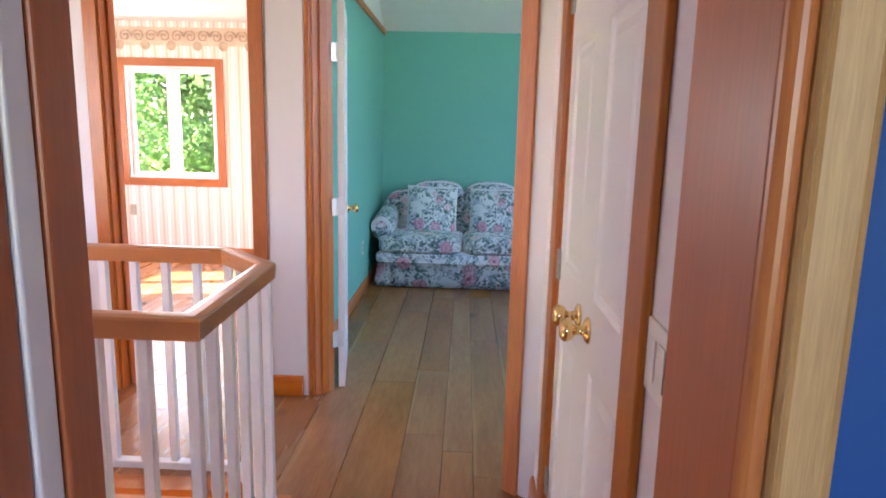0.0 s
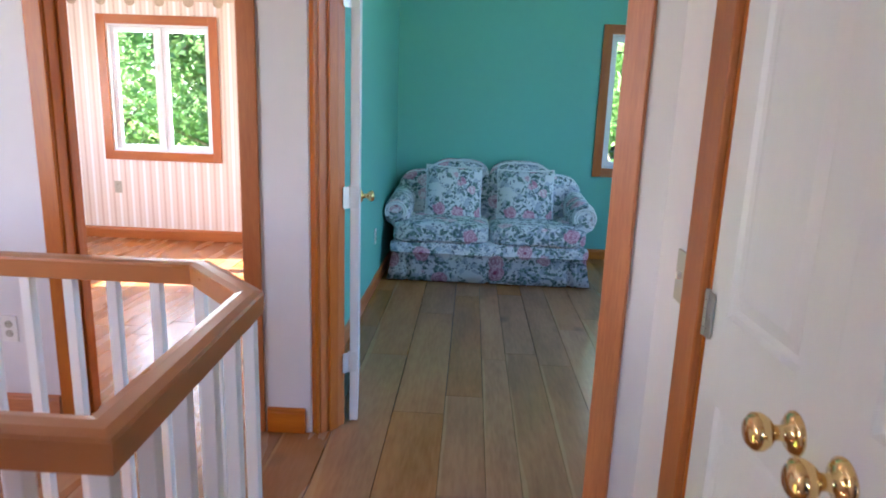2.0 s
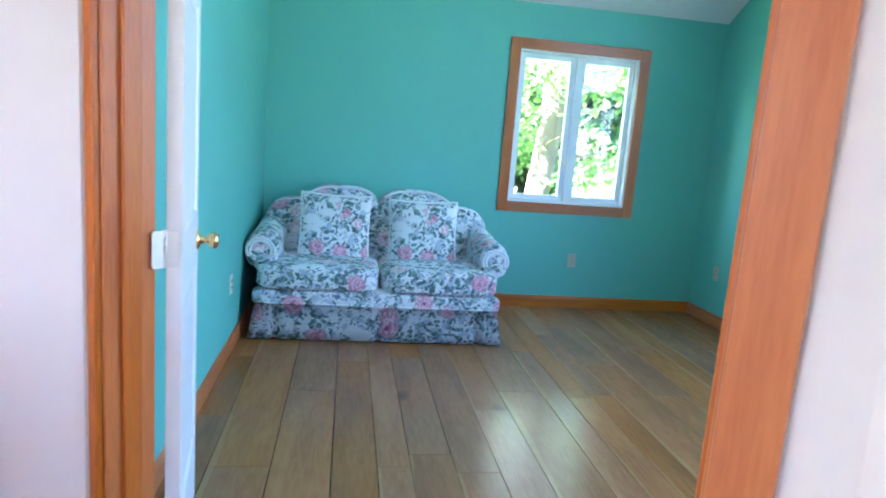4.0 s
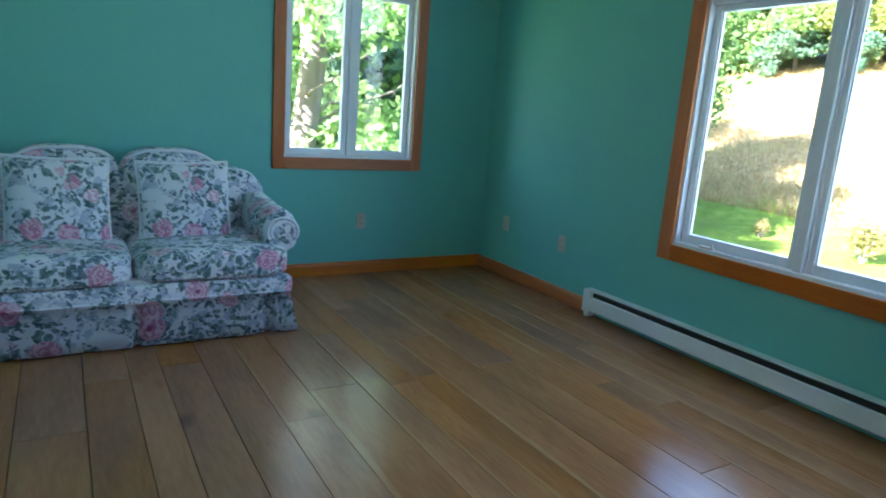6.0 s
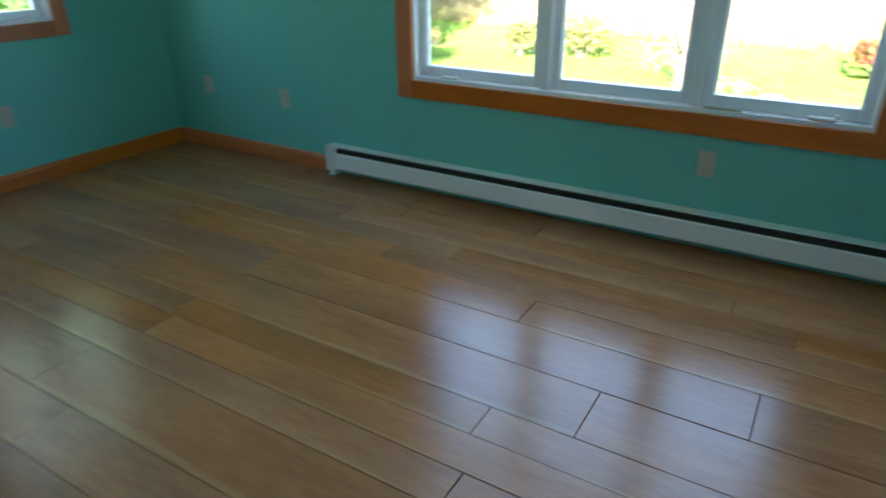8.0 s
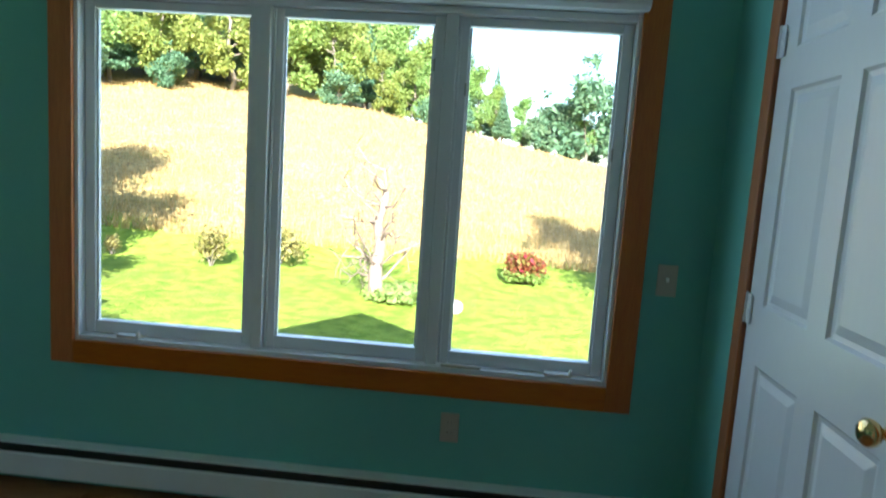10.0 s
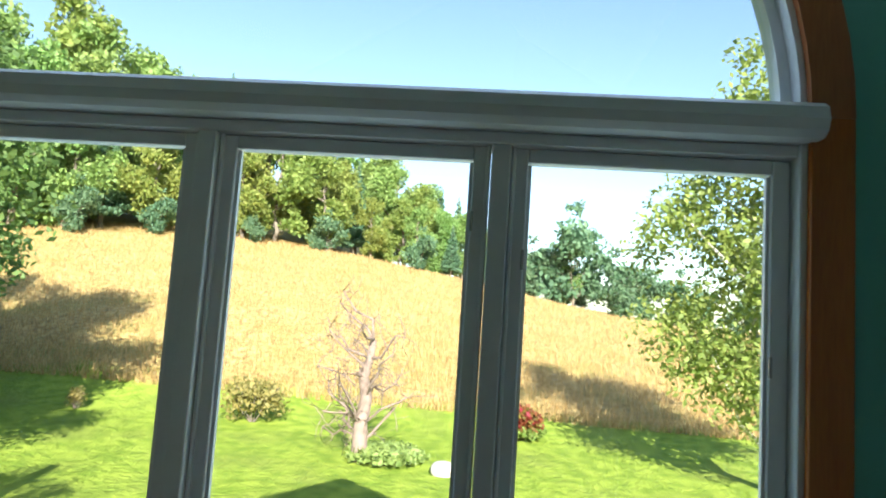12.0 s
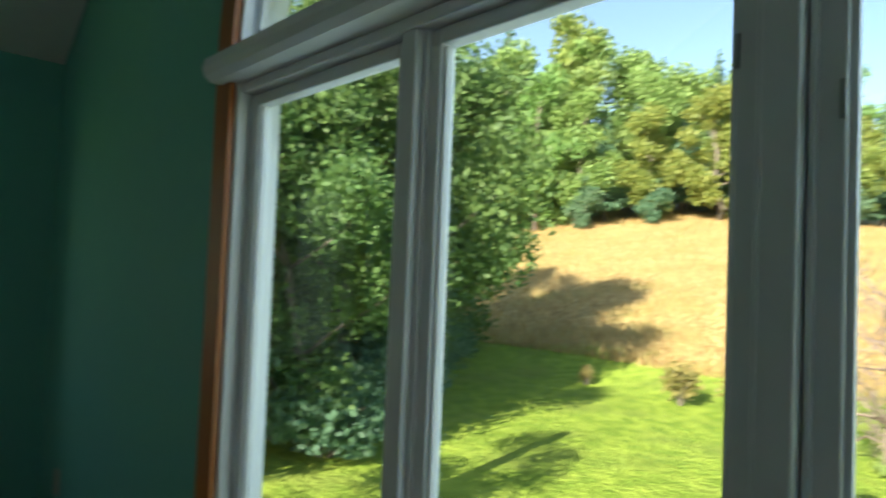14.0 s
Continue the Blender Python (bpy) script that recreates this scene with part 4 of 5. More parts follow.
# ---- the loveseat ----
def floral():
    """White cloth with pink cabbage roses in clusters of slate green leaves."""
    m = bpy.data.materials.new("floral_fabric")
    m.use_nodes = True
    n, l = m.node_tree.nodes, m.node_tree.links
    b = n["Principled BSDF"]
    b.inputs["Roughness"].default_value = 0.8
    b.inputs["Sheen Weight"].default_value = 0.1
    co = n.new("ShaderNodeTexCoord").outputs["Object"]

    def noise_of(scale, detail=2, out="Fac"):
        t = n.new("ShaderNodeTexNoise")
        t.inputs["Scale"].default_value, t.inputs["Detail"].default_value = scale, detail
        l.new(co, t.inputs["Vector"])
        return t.outputs[out]

    def op(kind, x, y, z=0.0):
        k = n.new("ShaderNodeMath")
        k.operation = kind
        for i, v in enumerate((x, y, z)):
            if isinstance(v, (int, float)):
                k.inputs[i].default_value = v
            else:
                l.new(v, k.inputs[i])
        return k.outputs[0]

    def step(v, lo, hi, a=0.0, c=1.0):
        r = n.new("ShaderNodeMapRange")
        for name, x in (("From Min", lo), ("From Max", hi), ("To Min", a), ("To Max", c)):
            r.inputs[name].default_value = x
        l.new(v, r.inputs["Value"])
        return r.outputs[0]

    def warped(scale, amount):
        w = n.new("ShaderNodeVectorMath")
        w.operation = "MULTIPLY_ADD"
        w.inputs[1].default_value = (amount,) * 3
        l.new(noise_of(scale, 3, "Color"), w.inputs[0])
        l.new(co, w.inputs[2])
        return w.outputs[0]

    def cells(vec, scale, jitter):
        v = n.new("ShaderNodeTexVoronoi")
        v.inputs["Scale"].default_value, v.inputs["Randomness"].default_value = scale, jitter
        l.new(vec, v.inputs["Vector"])
        return v

    def blend(fac, a, c):
        x = n.new("ShaderNodeMix")
        x.data_type = "RGBA"
        l.new(fac, x.inputs[0])
        for k, col in ((6, a), (7, c)):
            if isinstance(col, tuple):
                x.inputs[k].default_value = (*col, 1)
            else:
                l.new(col, x.inputs[k])
        return x.outputs[2]

    rose = cells(warped(14, 0.06), 5.3, 0.75)
    dist = rose.outputs["Distance"]
    near_rose = step(dist, 0.42, 0.62, 0.10, -0.06)
    out = (0.68, 0.70, 0.74)
    # pale blue-grey shadow leaves, then sage and slate leaves, thicker round the roses
    pale = cells(warped(9, 0.16), 17, 1.0)
    out = blend(op("MULTIPLY", step(pale.outputs["Distance"], 0.52, 0.44), step(noise_of(7), 0.42, 0.45)), out, blend(noise_of(30), (0.30, 0.37, 0.46), (0.55, 0.58, 0.68)))
    leaf = cells(warped(11, 0.15), 27, 1.0)
    mask = op("MULTIPLY", step(leaf.outputs["Distance"], 0.50, 0.44), step(op("ADD", noise_of(6.5), near_rose), 0.45, 0.48))
    out = blend(mask, out, blend(step(noise_of(34), 0.38, 0.62), (0.05, 0.10, 0.11), (0.21, 0.31, 0.30)))
    small = cells(warped(16, 0.12), 36, 1.0)
    out = blend(op("MULTIPLY", step(small.outputs["Distance"], 0.36, 0.28), step(noise_of(8), 0.45, 0.47)), out, (0.13, 0.17, 0.24))
    # roses: rings of petals, dark at the heart, some of them pale
    petals = op("SINE", op("MULTIPLY_ADD", dist, 38.0, op("MULTIPLY", noise_of(24), 24.0)), 0)
    pick = step(rose.outputs["Color"], 0.25, 0.75)
    pink = blend(step(petals, -0.5, 0.7), (0.47, 0.20, 0.30), (0.68, 0.44, 0.54))
    white_rose = blend(step(petals, -0.5, 0.7), (0.62, 0.42, 0.50), (0.80, 0.76, 0.80))
    bloom = blend(pick, pink, white_rose)
    bloom = blend(step(dist, 0.12, 0.05), bloom, (0.30, 0.05, 0.12))
    out = blend(step(dist, 0.34, 0.31), out, bloom)
    l.new(out, b.inputs["Base Color"])
    bp = n.new("ShaderNodeBump")
    bp.inputs["Strength"].default_value = 0.5
    bp.inputs["Distance"].default_value = 0.02
    l.new(noise_of(5, 5), bp.inputs["Height"])
    l.new(bp.outputs[0], b.inputs["Normal"])
    return m


FLORAL = floral()
PIPING = mat("white_piping", (0.78, 0.80, 0.84), 0.8, vary=0.03, scale=12, bump=0.1)


def sgn_pow(v, p):
    return math.copysign(abs(v) ** p, v)


def cushion(bm, c, s, e=0.45, tilt=0.0, nu=28, nv=16, puff=None):
    """A soft box: half sizes s, its edges rounder with e, leaning back by tilt degrees."""
    m = Matrix.Translation(c) @ Matrix.Rotation(radians(tilt), 4, "X")
    rings = []
    for j in range(nv + 1):
        ph = -math.pi / 2 + math.pi * j / nv
        cz, sz = sgn_pow(math.cos(ph), e), sgn_pow(math.sin(ph), e)
        ring = []
        for i in range(nu):
            th = 2 * math.pi * i / nu
            p = Vector((s[0] * cz * sgn_pow(math.cos(th), e), s[1] * cz * sgn_pow(math.sin(th), e), s[2] * sz))
            if puff:
                p = puff(p)
            ring.append(m @ p)
        rings.append(ring)
    bm_loft(bm, rings)


def tube(bm, pts, r, seg=8, closed=False):
    rings = []
    pts = [Vector(p) for p in pts]
    k = len(pts)
    for i, p in enumerate(pts):
        a = pts[i - 1] if (i or closed) else p
        b = pts[(i + 1) % k] if (i + 1 < k or closed) else p
        d = (b - a).normalized()
        u = d.orthogonal().normalized() if abs(d.y) > 0.9 else d.cross(Vector((0, 1, 0))).normalized()
        v = d.cross(u)
        rr = r[i] if isinstance(r, (list, tuple)) else r
        rings.append([p + (u * math.cos(2 * math.pi * j / seg) + v * math.sin(2 * math.pi * j / seg)) * rr for j in range(seg)])
    if closed:
        rings.append(rings[0])
        vs = [[bm.verts.new(q) for q in ring] for ring in rings[:-1]]
        vs.append(vs[0])
        for a, b in zip(vs, vs[1:]):
            for i in range(seg):
                bm.faces.new((a[i], a[(i + 1) % seg], b[(i + 1) % seg], b[i]))
    else:
        bm_loft(bm, rings)


def loveseat(at):
    so = empty("loveseat", Matrix.Translation(at) @ Matrix.Diagonal((1.065, 1, 1, 1)), label="white floral loveseat with pink roses, rolled arms and pleated skirt", category="sofa")
    hw = 0.72                                  # half width of the body at the skirt; the front is y = 0, the back +y
    bm = bmesh.new()
    cushion(bm, (0, 0.43, 0.235), (hw - 0.005, 0.41, 0.10), 0.2)
    part("base", bm, FLORAL, so, smooth=True)
    # front rail, softly padded
    bm = bmesh.new()
    cushion(bm, (0, 0.07, 0.262), (hw + 0.02, 0.075, 0.052), 0.28, nu=40)
    part("front_rail", bm, FLORAL, so, smooth=True)
    # skirt: hanging cloth with pleats at the middle and near the corners
    bm = bmesh.new()
    path = []
    for x in np.linspace(-hw, hw, 61):
        d = 0.0
        for px in (-hw + 0.13, 0.0, hw - 0.13):
            if abs(x - px) < 0.013:
                d = 0.045
        path.append((x, 0.0 + d + 0.005 * math.sin(x * 23)))
    for y in np.linspace(0.04, 0.80, 16):
        path.append((hw + 0.004 * math.sin(y * 30), y))
    path = [(-hw - 0.004 * math.sin(y * 30), y) for y in np.linspace(0.80, 0.04, 16)] + path
    rings = []
    for z, out in ((0.232, -0.004), (0.16, 0.008), (0.08, 0.02), (0.012, 0.034)):
        ring = []
        for i, (x, y) in enumerate(path):
            nx = (1 if x > hw - 0.02 else -1 if x < -hw + 0.02 else 0)
            ny = -1 if abs(x) < hw - 0.001 or y < 0.03 else 0
            ring.append((x + nx * out, y + ny * out, z))
        rings.append(ring)
    bm_loft(bm, rings, closed=False, caps=False)
    bmesh.ops.solidify(bm, geom=bm.faces[:], thickness=0.005)
    part("skirt", bm, FLORAL, so, "pleated floral skirt reaching the floor", smooth=True)
    bm = bmesh.new()
    tube(bm, [(x, y - (0.008 if abs(x) < hw else 0), 0.232) for x, y in path[14:-14:2]], 0.006, 6)
    part("skirt_piping", bm, FLORAL, so, smooth=True)
    for s in (-1, 1):
        bm = bmesh.new()

        def crown(p):
            return Vector((p.x, p.y, p.z + (0.022 * (1 - (p.x / 0.31) ** 2) if p.z > 0 else 0)))
        cushion(bm, (s * 0.362, 0.30, 0.388), (0.36, 0.325, 0.078), 0.3, nu=36, puff=crown)
        seat = part("seat_cushion", bm, FLORAL, so, smooth=True)
        bm = bmesh.new()
        for z in (0.345, 0.425):
            tube(bm, [(s * 0.362 + sgn_pow(math.cos(a), 0.3) * 0.356, 0.30 + sgn_pow(math.sin(a), 0.3) * 0.32, z) for a in np.linspace(0, 2 * math.pi, 49)[:-1]], 0.0065, 6, True)
        part("piping", bm, FLORAL, seat, smooth=True)
    # camelback: one hump over each seat, lower shoulders
    bm = bmesh.new()
    rings = []
    xs = np.linspace(-hw - 0.02, hw + 0.02, 61)
    for x in xs:
        u = abs(x)
        top = 0.81 + 0.108 * math.exp(-((u - 0.25) / 0.24) ** 4)
        if u > 0.5:
            top = min(top, 0.815) - 0.09 * max(0, (u - 0.58) / 0.16) ** 3
        dip = 0.05 * math.exp(-(u / 0.018) ** 2)
        top -= dip
        ring = []
        for a in np.linspace(0, 2 * math.pi, 29)[:-1]:
            yy = 0.72 + 0.125 * sgn_pow(math.cos(a), 0.6)
            zz = (top + 0.28) / 2 + (top - 0.28) / 2 * sgn_pow(math.sin(a), 0.45)
            lean = 0.10 * (zz - 0.4) / 0.5
            ring.append((x, yy + lean - dip * 0.3 * 0, zz))
        rings.append(ring)
    bm_loft(bm, rings)
    back = part("backrest", bm, FLORAL, so, "double-humped floral camelback", smooth=True)
    bm = bmesh.new()
    for s in (-1, 1):
        pts = []
        for x in np.linspace(0.03, hw - 0.03, 30):
            top = 0.81 + 0.108 * math.exp(-((x - 0.25) / 0.24) ** 4)
            if x > 0.5:
                top = min(top, 0.815) - 0.09 * max(0, (x - 0.58) / 0.16) ** 3
            pts.append((s * x, 0.735, top - 0.012))
        tube(bm, pts, 0.009, 6)
    part("piping", bm, PIPING, back, "white welt along the back's top", smooth=True)
    # rolled arms
    for s in (-1, 1):
        bm = bmesh.new()
        rings = []
        for y in np.linspace(0.13, 0.84, 18):
            e = 1 - 0.06 * math.exp(-((y - 0.13) / 0.03) ** 2)
            drop = 0.015 * math.sin(y * 11) * 0.3
            ring = []
            top = 0.60 + 0.035 * (y / 0.8)
            for px, pz in ((-0.06, 0.27), (-0.065, 0.40), (-0.085, 0.50), (-0.09, 0.565), (-0.07, 0.61), (-0.02, 0.643), (0.035, 0.64), (0.08, 0.61), (0.108, 0.56), (0.11, 0.50), (0.085, 0.45), (0.05, 0.43), (0.03, 0.40), (0.03, 0.27)):
                zz = pz if pz < 0.45 else 0.45 + (pz - 0.45) * (top - 0.45) / 0.15
                ring.append((s * (0.69 + px * e), y, 0.27 + (zz - 0.27) * e + drop))
            rings.append(ring)
        bm_loft(bm, rings)
        arm = part("armrest", bm, FLORAL, so, "rolled floral arm with a piped front", smooth=True)
        bm = bmesh.new()
        cushion(bm, (s * 0.705, 0.13, 0.535), (0.082, 0.022, 0.085), 0.85, nu=24, nv=12)
        part("arm_front", bm, FLORAL, arm, smooth=True)
        bm = bmesh.new()
        for r in (0.058, 0.076):
            tube(bm, [(s * (0.705 + math.cos(a) * r * 1.05), 0.108, 0.535 + math.sin(a) * r) for a in np.linspace(-0.6, math.pi + 0.6, 25)], 0.008, 6)
        part("piping", bm, PIPING, arm, smooth=True)
    # loose pillows with white welts
    return so


SOFA = Vector((0.262, 5.615, 0))
loveseat(SOFA)
for s, dz, yaw in ((-1, 0.0, 4), (1, -0.01, -5)):
    pm = Matrix.Translation(SOFA + Vector((s * 0.30 - 0.005, 0.435, 0.648 + dz))) @ Matrix.Rotation(radians(yaw), 4, "Z") @ Matrix.Rotation(radians(-17), 4, "X") @ Matrix.Rotation(radians(-1.5 * s), 4, "Y")
    pil = empty("pillow", pm, label="square white floral pillow with white piping leaning on the loveseat", category="pillow", group="pillows on the loveseat")
    bm = bmesh.new()
    nn = 22
    for side in (-1, 1):
        grid = []
        for i in range(nn + 1):
            row = []
            for j in range(nn + 1):
                u, v = -1 + 2 * i / nn, -1 + 2 * j / nn
                b = (max(0, 1 - abs(u) ** 2.6) * max(0, 1 - abs(v) ** 2.6)) ** 0.55
                pinch = 1 - 0.035 * (1 - abs(u * v)) * 0
                w = 0.24 - 0.012 * (1 - v * v) * abs(u)
                h = 0.24 - 0.014 * (1 - u * u) * abs(v)
                row.append(bm.verts.new((u * w, side * 0.075 * b, v * h)))
            grid.append(row)
        for i in range(nn):
            for j in range(nn):
                bm.faces.new((grid[i][j], grid[i + 1][j], grid[i + 1][j + 1], grid[i][j + 1]))
    bmesh.ops.remove_doubles(bm, verts=bm.verts, dist=0.0005)
    part("pillow_body", bm, FLORAL, pil, smooth=True)
    bm = bmesh.new()
    outline = []
    for a, b in (((-1, -1), (1, -1)), ((1, -1), (1, 1)), ((1, 1), (-1, 1)), ((-1, 1), (-1, -1))):
        for t in np.linspace(0, 1, 13)[:-1]:
            u, v = a[0] + (b[0] - a[0]) * t, a[1] + (b[1] - a[1]) * t
            outline.append((u * (0.235 - 0.012 * (1 - v * v)), 0.0, v * (0.24 - 0.014 * (1 - u * u))))
    tube(bm, outline, 0.009, 8, True)
    part("piping", bm, PIPING, pil, "thick white piping", smooth=True)

# ---- outdoors ----
RIDGE_Y = (-90, -40, -14, 0, 8, 25, 34, 48, 61, 77, 120)
RIDGE_TOP = (-2.5, -1.0, 2.5, 4.9, 6.4, 9.2, 10.3, 11.8, 12.6, 12.8, 13.5)
CROWN_Y = (-40, -16, 8, 11, 21, 24, 29, 38, 45, 54, 65, 85, 120)
CROWN_TOP = (9, 11, 17, 18.2, 22.8, 24.5, 28, 34, 35, 33, 39, 46, 50)


def ground_z(x, y):
    z = -2.9
    cl = lambda v: max(0.0, min(1.0, v))
    at_ridge = 3.3 + (y - 3.3) * 90 / max(30, x - 2)
    top = float(np.interp(at_ridge, RIDGE_Y, RIDGE_TOP))
    f = cl((x - 26) / 66)
    f = f * (1.15 - 0.15 * f)
    z += f * (top + 2.9)
    if x > 92:
        z += min(60, x - 92) * (0.02 + 0.24 * cl((y - 20) / 30))
    z += 0.06 * noise.noise(Vector((x * 0.2, y * 0.2, 0))) * (1 if x > 18 else 0.3)
    return z


def crown_height(x, y):
    """How tall a tree at the wood's edge stands."""
    k = (x - 2) / 98
    return 1.45 + (float(np.interp(3.3 + (y - 3.3) / k, CROWN_Y, CROWN_TOP)) - 1.45) * k - ground_z(x, y)


def ground_material():
    m = bpy.data.materials.new("lawn_and_meadow")
    m.use_nodes = True
    n, l = m.node_tree.nodes, m.node_tree.links
    b = n["Principled BSDF"]
    b.inputs["Roughness"].default_value = 0.95
    b.inputs["Specular IOR Level"].default_value = 0.1
    geo, sep = n.new("ShaderNodeNewGeometry"), n.new("ShaderNodeSeparateXYZ")
    l.new(geo.outputs["Position"], sep.inputs[0])

    def noise_at(scale, detail=4):
        t = n.new("ShaderNodeTexNoise")
        t.inputs["Scale"].default_value, t.inputs["Detail"].default_value = scale, detail
        l.new(geo.outputs["Position"], t.inputs["Vector"])
        return t.outputs["Fac"]

    def two(f, a, c, lo=0.4, hi=0.6):
        r = n.new("ShaderNodeMapRange")
        r.inputs["From Min"].default_value, r.inputs["From Max"].default_value = lo, hi
        l.new(f, r.inputs["Value"])
        x = n.new("ShaderNodeMix")
        x.data_type = "RGBA"
        l.new(r.outputs[0], x.inputs[0])
        for k, col in ((6, a), (7, c)):
            if isinstance(col, tuple):
                x.inputs[k].default_value = (*col, 1)
            else:
                l.new(col, x.inputs[k])
        return x.outputs[2]

    lawn = two(noise_at(2.2, 8), (0.17, 0.25, 0.03), (0.28, 0.36, 0.05))
    lawn = two(noise_at(0.35, 3), lawn, (0.20, 0.24, 0.05), 0.5, 0.8)
    dry = two(noise_at(3.0, 8), (0.27, 0.18, 0.07), (0.60, 0.44, 0.18))
    dry = two(noise_at(0.25, 5), dry, (0.30, 0.25, 0.08), 0.45, 0.7)
    edge = n.new("ShaderNodeMath")
    edge.operation = "MULTIPLY_ADD"
    edge.inputs[1].default_value = 5
    l.new(noise_at(0.4, 5), edge.inputs[0])
    l.new(sep.outputs["X"], edge.inputs[2])
    mix = two(edge.outputs[0], lawn, dry, 31.0, 32.3)
    l.new(mix, b.inputs["Base Color"])
    bp = n.new("ShaderNodeBump")
    bp.inputs["Strength"].default_value, bp.inputs["Distance"].default_value = 0.8, 0.12
    l.new(noise_at(6, 6), bp.inputs["Height"])
    l.new(bp.outputs[0], b.inputs["Normal"])
    return m


bm = bmesh.new()
gx = [-900, -300, -120, -60] + list(np.arange(-40, 130, 2.5)) + [150, 200, 300, 600, 1200]
gy = [-1200, -400, -150, -90] + list(np.arange(-60, 100, 2.5)) + [130, 200, 400, 1200]
gv = [[bm.verts.new((x, y, ground_z(x, y))) for y in gy] for x in gx]
for i in range(len(gx) - 1):
    for j in range(len(gy) - 1):
        bm.faces.new((gv[i][j], gv[i + 1][j], gv[i + 1][j + 1], gv[i][j + 1]))
structure(part("ground", bm, ground_material(), smooth=True), "green lawn that turns into a golden hillside meadow")


def leaf_material(name, a, b2):
    m = bpy.data.materials.new(name)
    m.use_nodes = True
    n, l = m.node_tree.nodes, m.node_tree.links
    b = n["Principled BSDF"]
    b.inputs["Roughness"].default_value = 0.6
    geo = n.new("ShaderNodeNewGeometry")
    mx = n.new("ShaderNodeMix")
    mx.data_type = "RGBA"
    mx.inputs[6].default_value, mx.inputs[7].default_value = (*a, 1), (*b2, 1)
    l.new(geo.outputs["Random Per Island"], mx.inputs[0])
    info = n.new("ShaderNodeObjectInfo")
    hsv = n.new("ShaderNodeHueSaturation")
    r = n.new("ShaderNodeMapRange")
    r.inputs["To Min"].default_value, r.inputs["To Max"].default_value = 0.475, 0.515
    l.new(info.outputs["Random"], r.inputs["Value"])
    l.new(r.outputs[0], hsv.inputs["Hue"])
    l.new(mx.outputs[2], hsv.inputs["Color"])
    l.new(hsv.outputs[0], b.inputs["Base Color"])
    tr = n.new("ShaderNodeBsdfTranslucent")
    l.new(hsv.outputs[0], tr.inputs[0])
    ms = n.new("ShaderNodeMixShader")
    ms.inputs[0].default_value = 0.5
    l.new(b.outputs[0], ms.inputs[1])
    l.new(tr.outputs[0], ms.inputs[2])
    l.new(ms.outputs[0], n["Material Output"].inputs[0])
    return m


LEAF = leaf_material("maple_leaves", (0.15, 0.27, 0.07), (0.33, 0.47, 0.14))
LEAF2 = leaf_material("pine_needles", (0.08, 0.17, 0.09), (0.20, 0.33, 0.18))
LEAF3 = leaf_material("birch_leaves", (0.15, 0.23, 0.045), (0.34, 0.40, 0.10))
OLIVE = leaf_material("olive_leaves", (0.22, 0.22, 0.06), (0.42, 0.36, 0.12))
REDLEAF = leaf_material("red_leaves", (0.35, 0.03, 0.03), (0.20, 0.22, 0.04))
BARK = mat("grey_bark", (0.22, 0.18, 0.14), 0.9, vary=0.2, scale=5, bump=0.6, stretch=(3, 3, 0.6))
BIRCH = mat("birch_bark", (0.62, 0.58, 0.52), 0.8, vary=0.2, scale=4, bump=0.3, stretch=(1, 1, 4))
DEADWOOD = mat("weathered_dead_wood", (0.30, 0.22, 0.18), 0.9, vary=0.2, scale=6, bump=0.5)


def leaves(name, centres, count, size, material, parent, rng, label=""):
    """Many small leaf clumps scattered in soft blobs; centres: (place, radius)."""
    verts, faces = [], []
    w = np.array([c[1][0] * c[1][1] for c in centres])
    w = w / w.sum()
    pick = rng.choice(len(centres), count, p=w)
    for k in pick:
        c, r = centres[k]
        d = rng.normal(size=3)
        d /= np.linalg.norm(d)
        p = np.array(c) + d * np.array(r) * (0.25 + 0.95 * rng.random() ** 0.8)
        a = rng.normal(size=3)
        a /= np.linalg.norm(a)
        q = np.cross(a, rng.normal(size=3))
        q /= np.linalg.norm(q)
        s = size * (0.6 + 0.8 * rng.random())
        i = len(verts)
        verts += [p - a * s, p + q * s * 0.55, p + a * s, p - q * s * 0.55]
        faces += [(i, i + 1, i + 2), (i, i + 2, i + 3)]
    me = bpy.data.meshes.new(name)
    me.from_pydata([tuple(v) for v in verts], [], faces)
    me.materials.append(material)
    ob = new(name, me)
    ob.parent = parent
    if label:
        ob["label"] = label
    return ob


def limb(bm, a, b, r0, r1, rng, seg=6, steps=4, wob=0.06):
    pts, L = [], (Vector(b) - Vector(a)).length
    for i in range(steps + 1):
        t = i / steps
        p = Vector(a).lerp(Vector(b), t)
        if 0 < i:
            p += Vector(rng.normal(size=3)) * wob * L * (0.5 if i == steps else 1) * 0.5
        pts.append(p)
    tube(bm, pts, [r0 + (r1 - r0) * i / steps for i in range(steps + 1)], seg)
    return pts


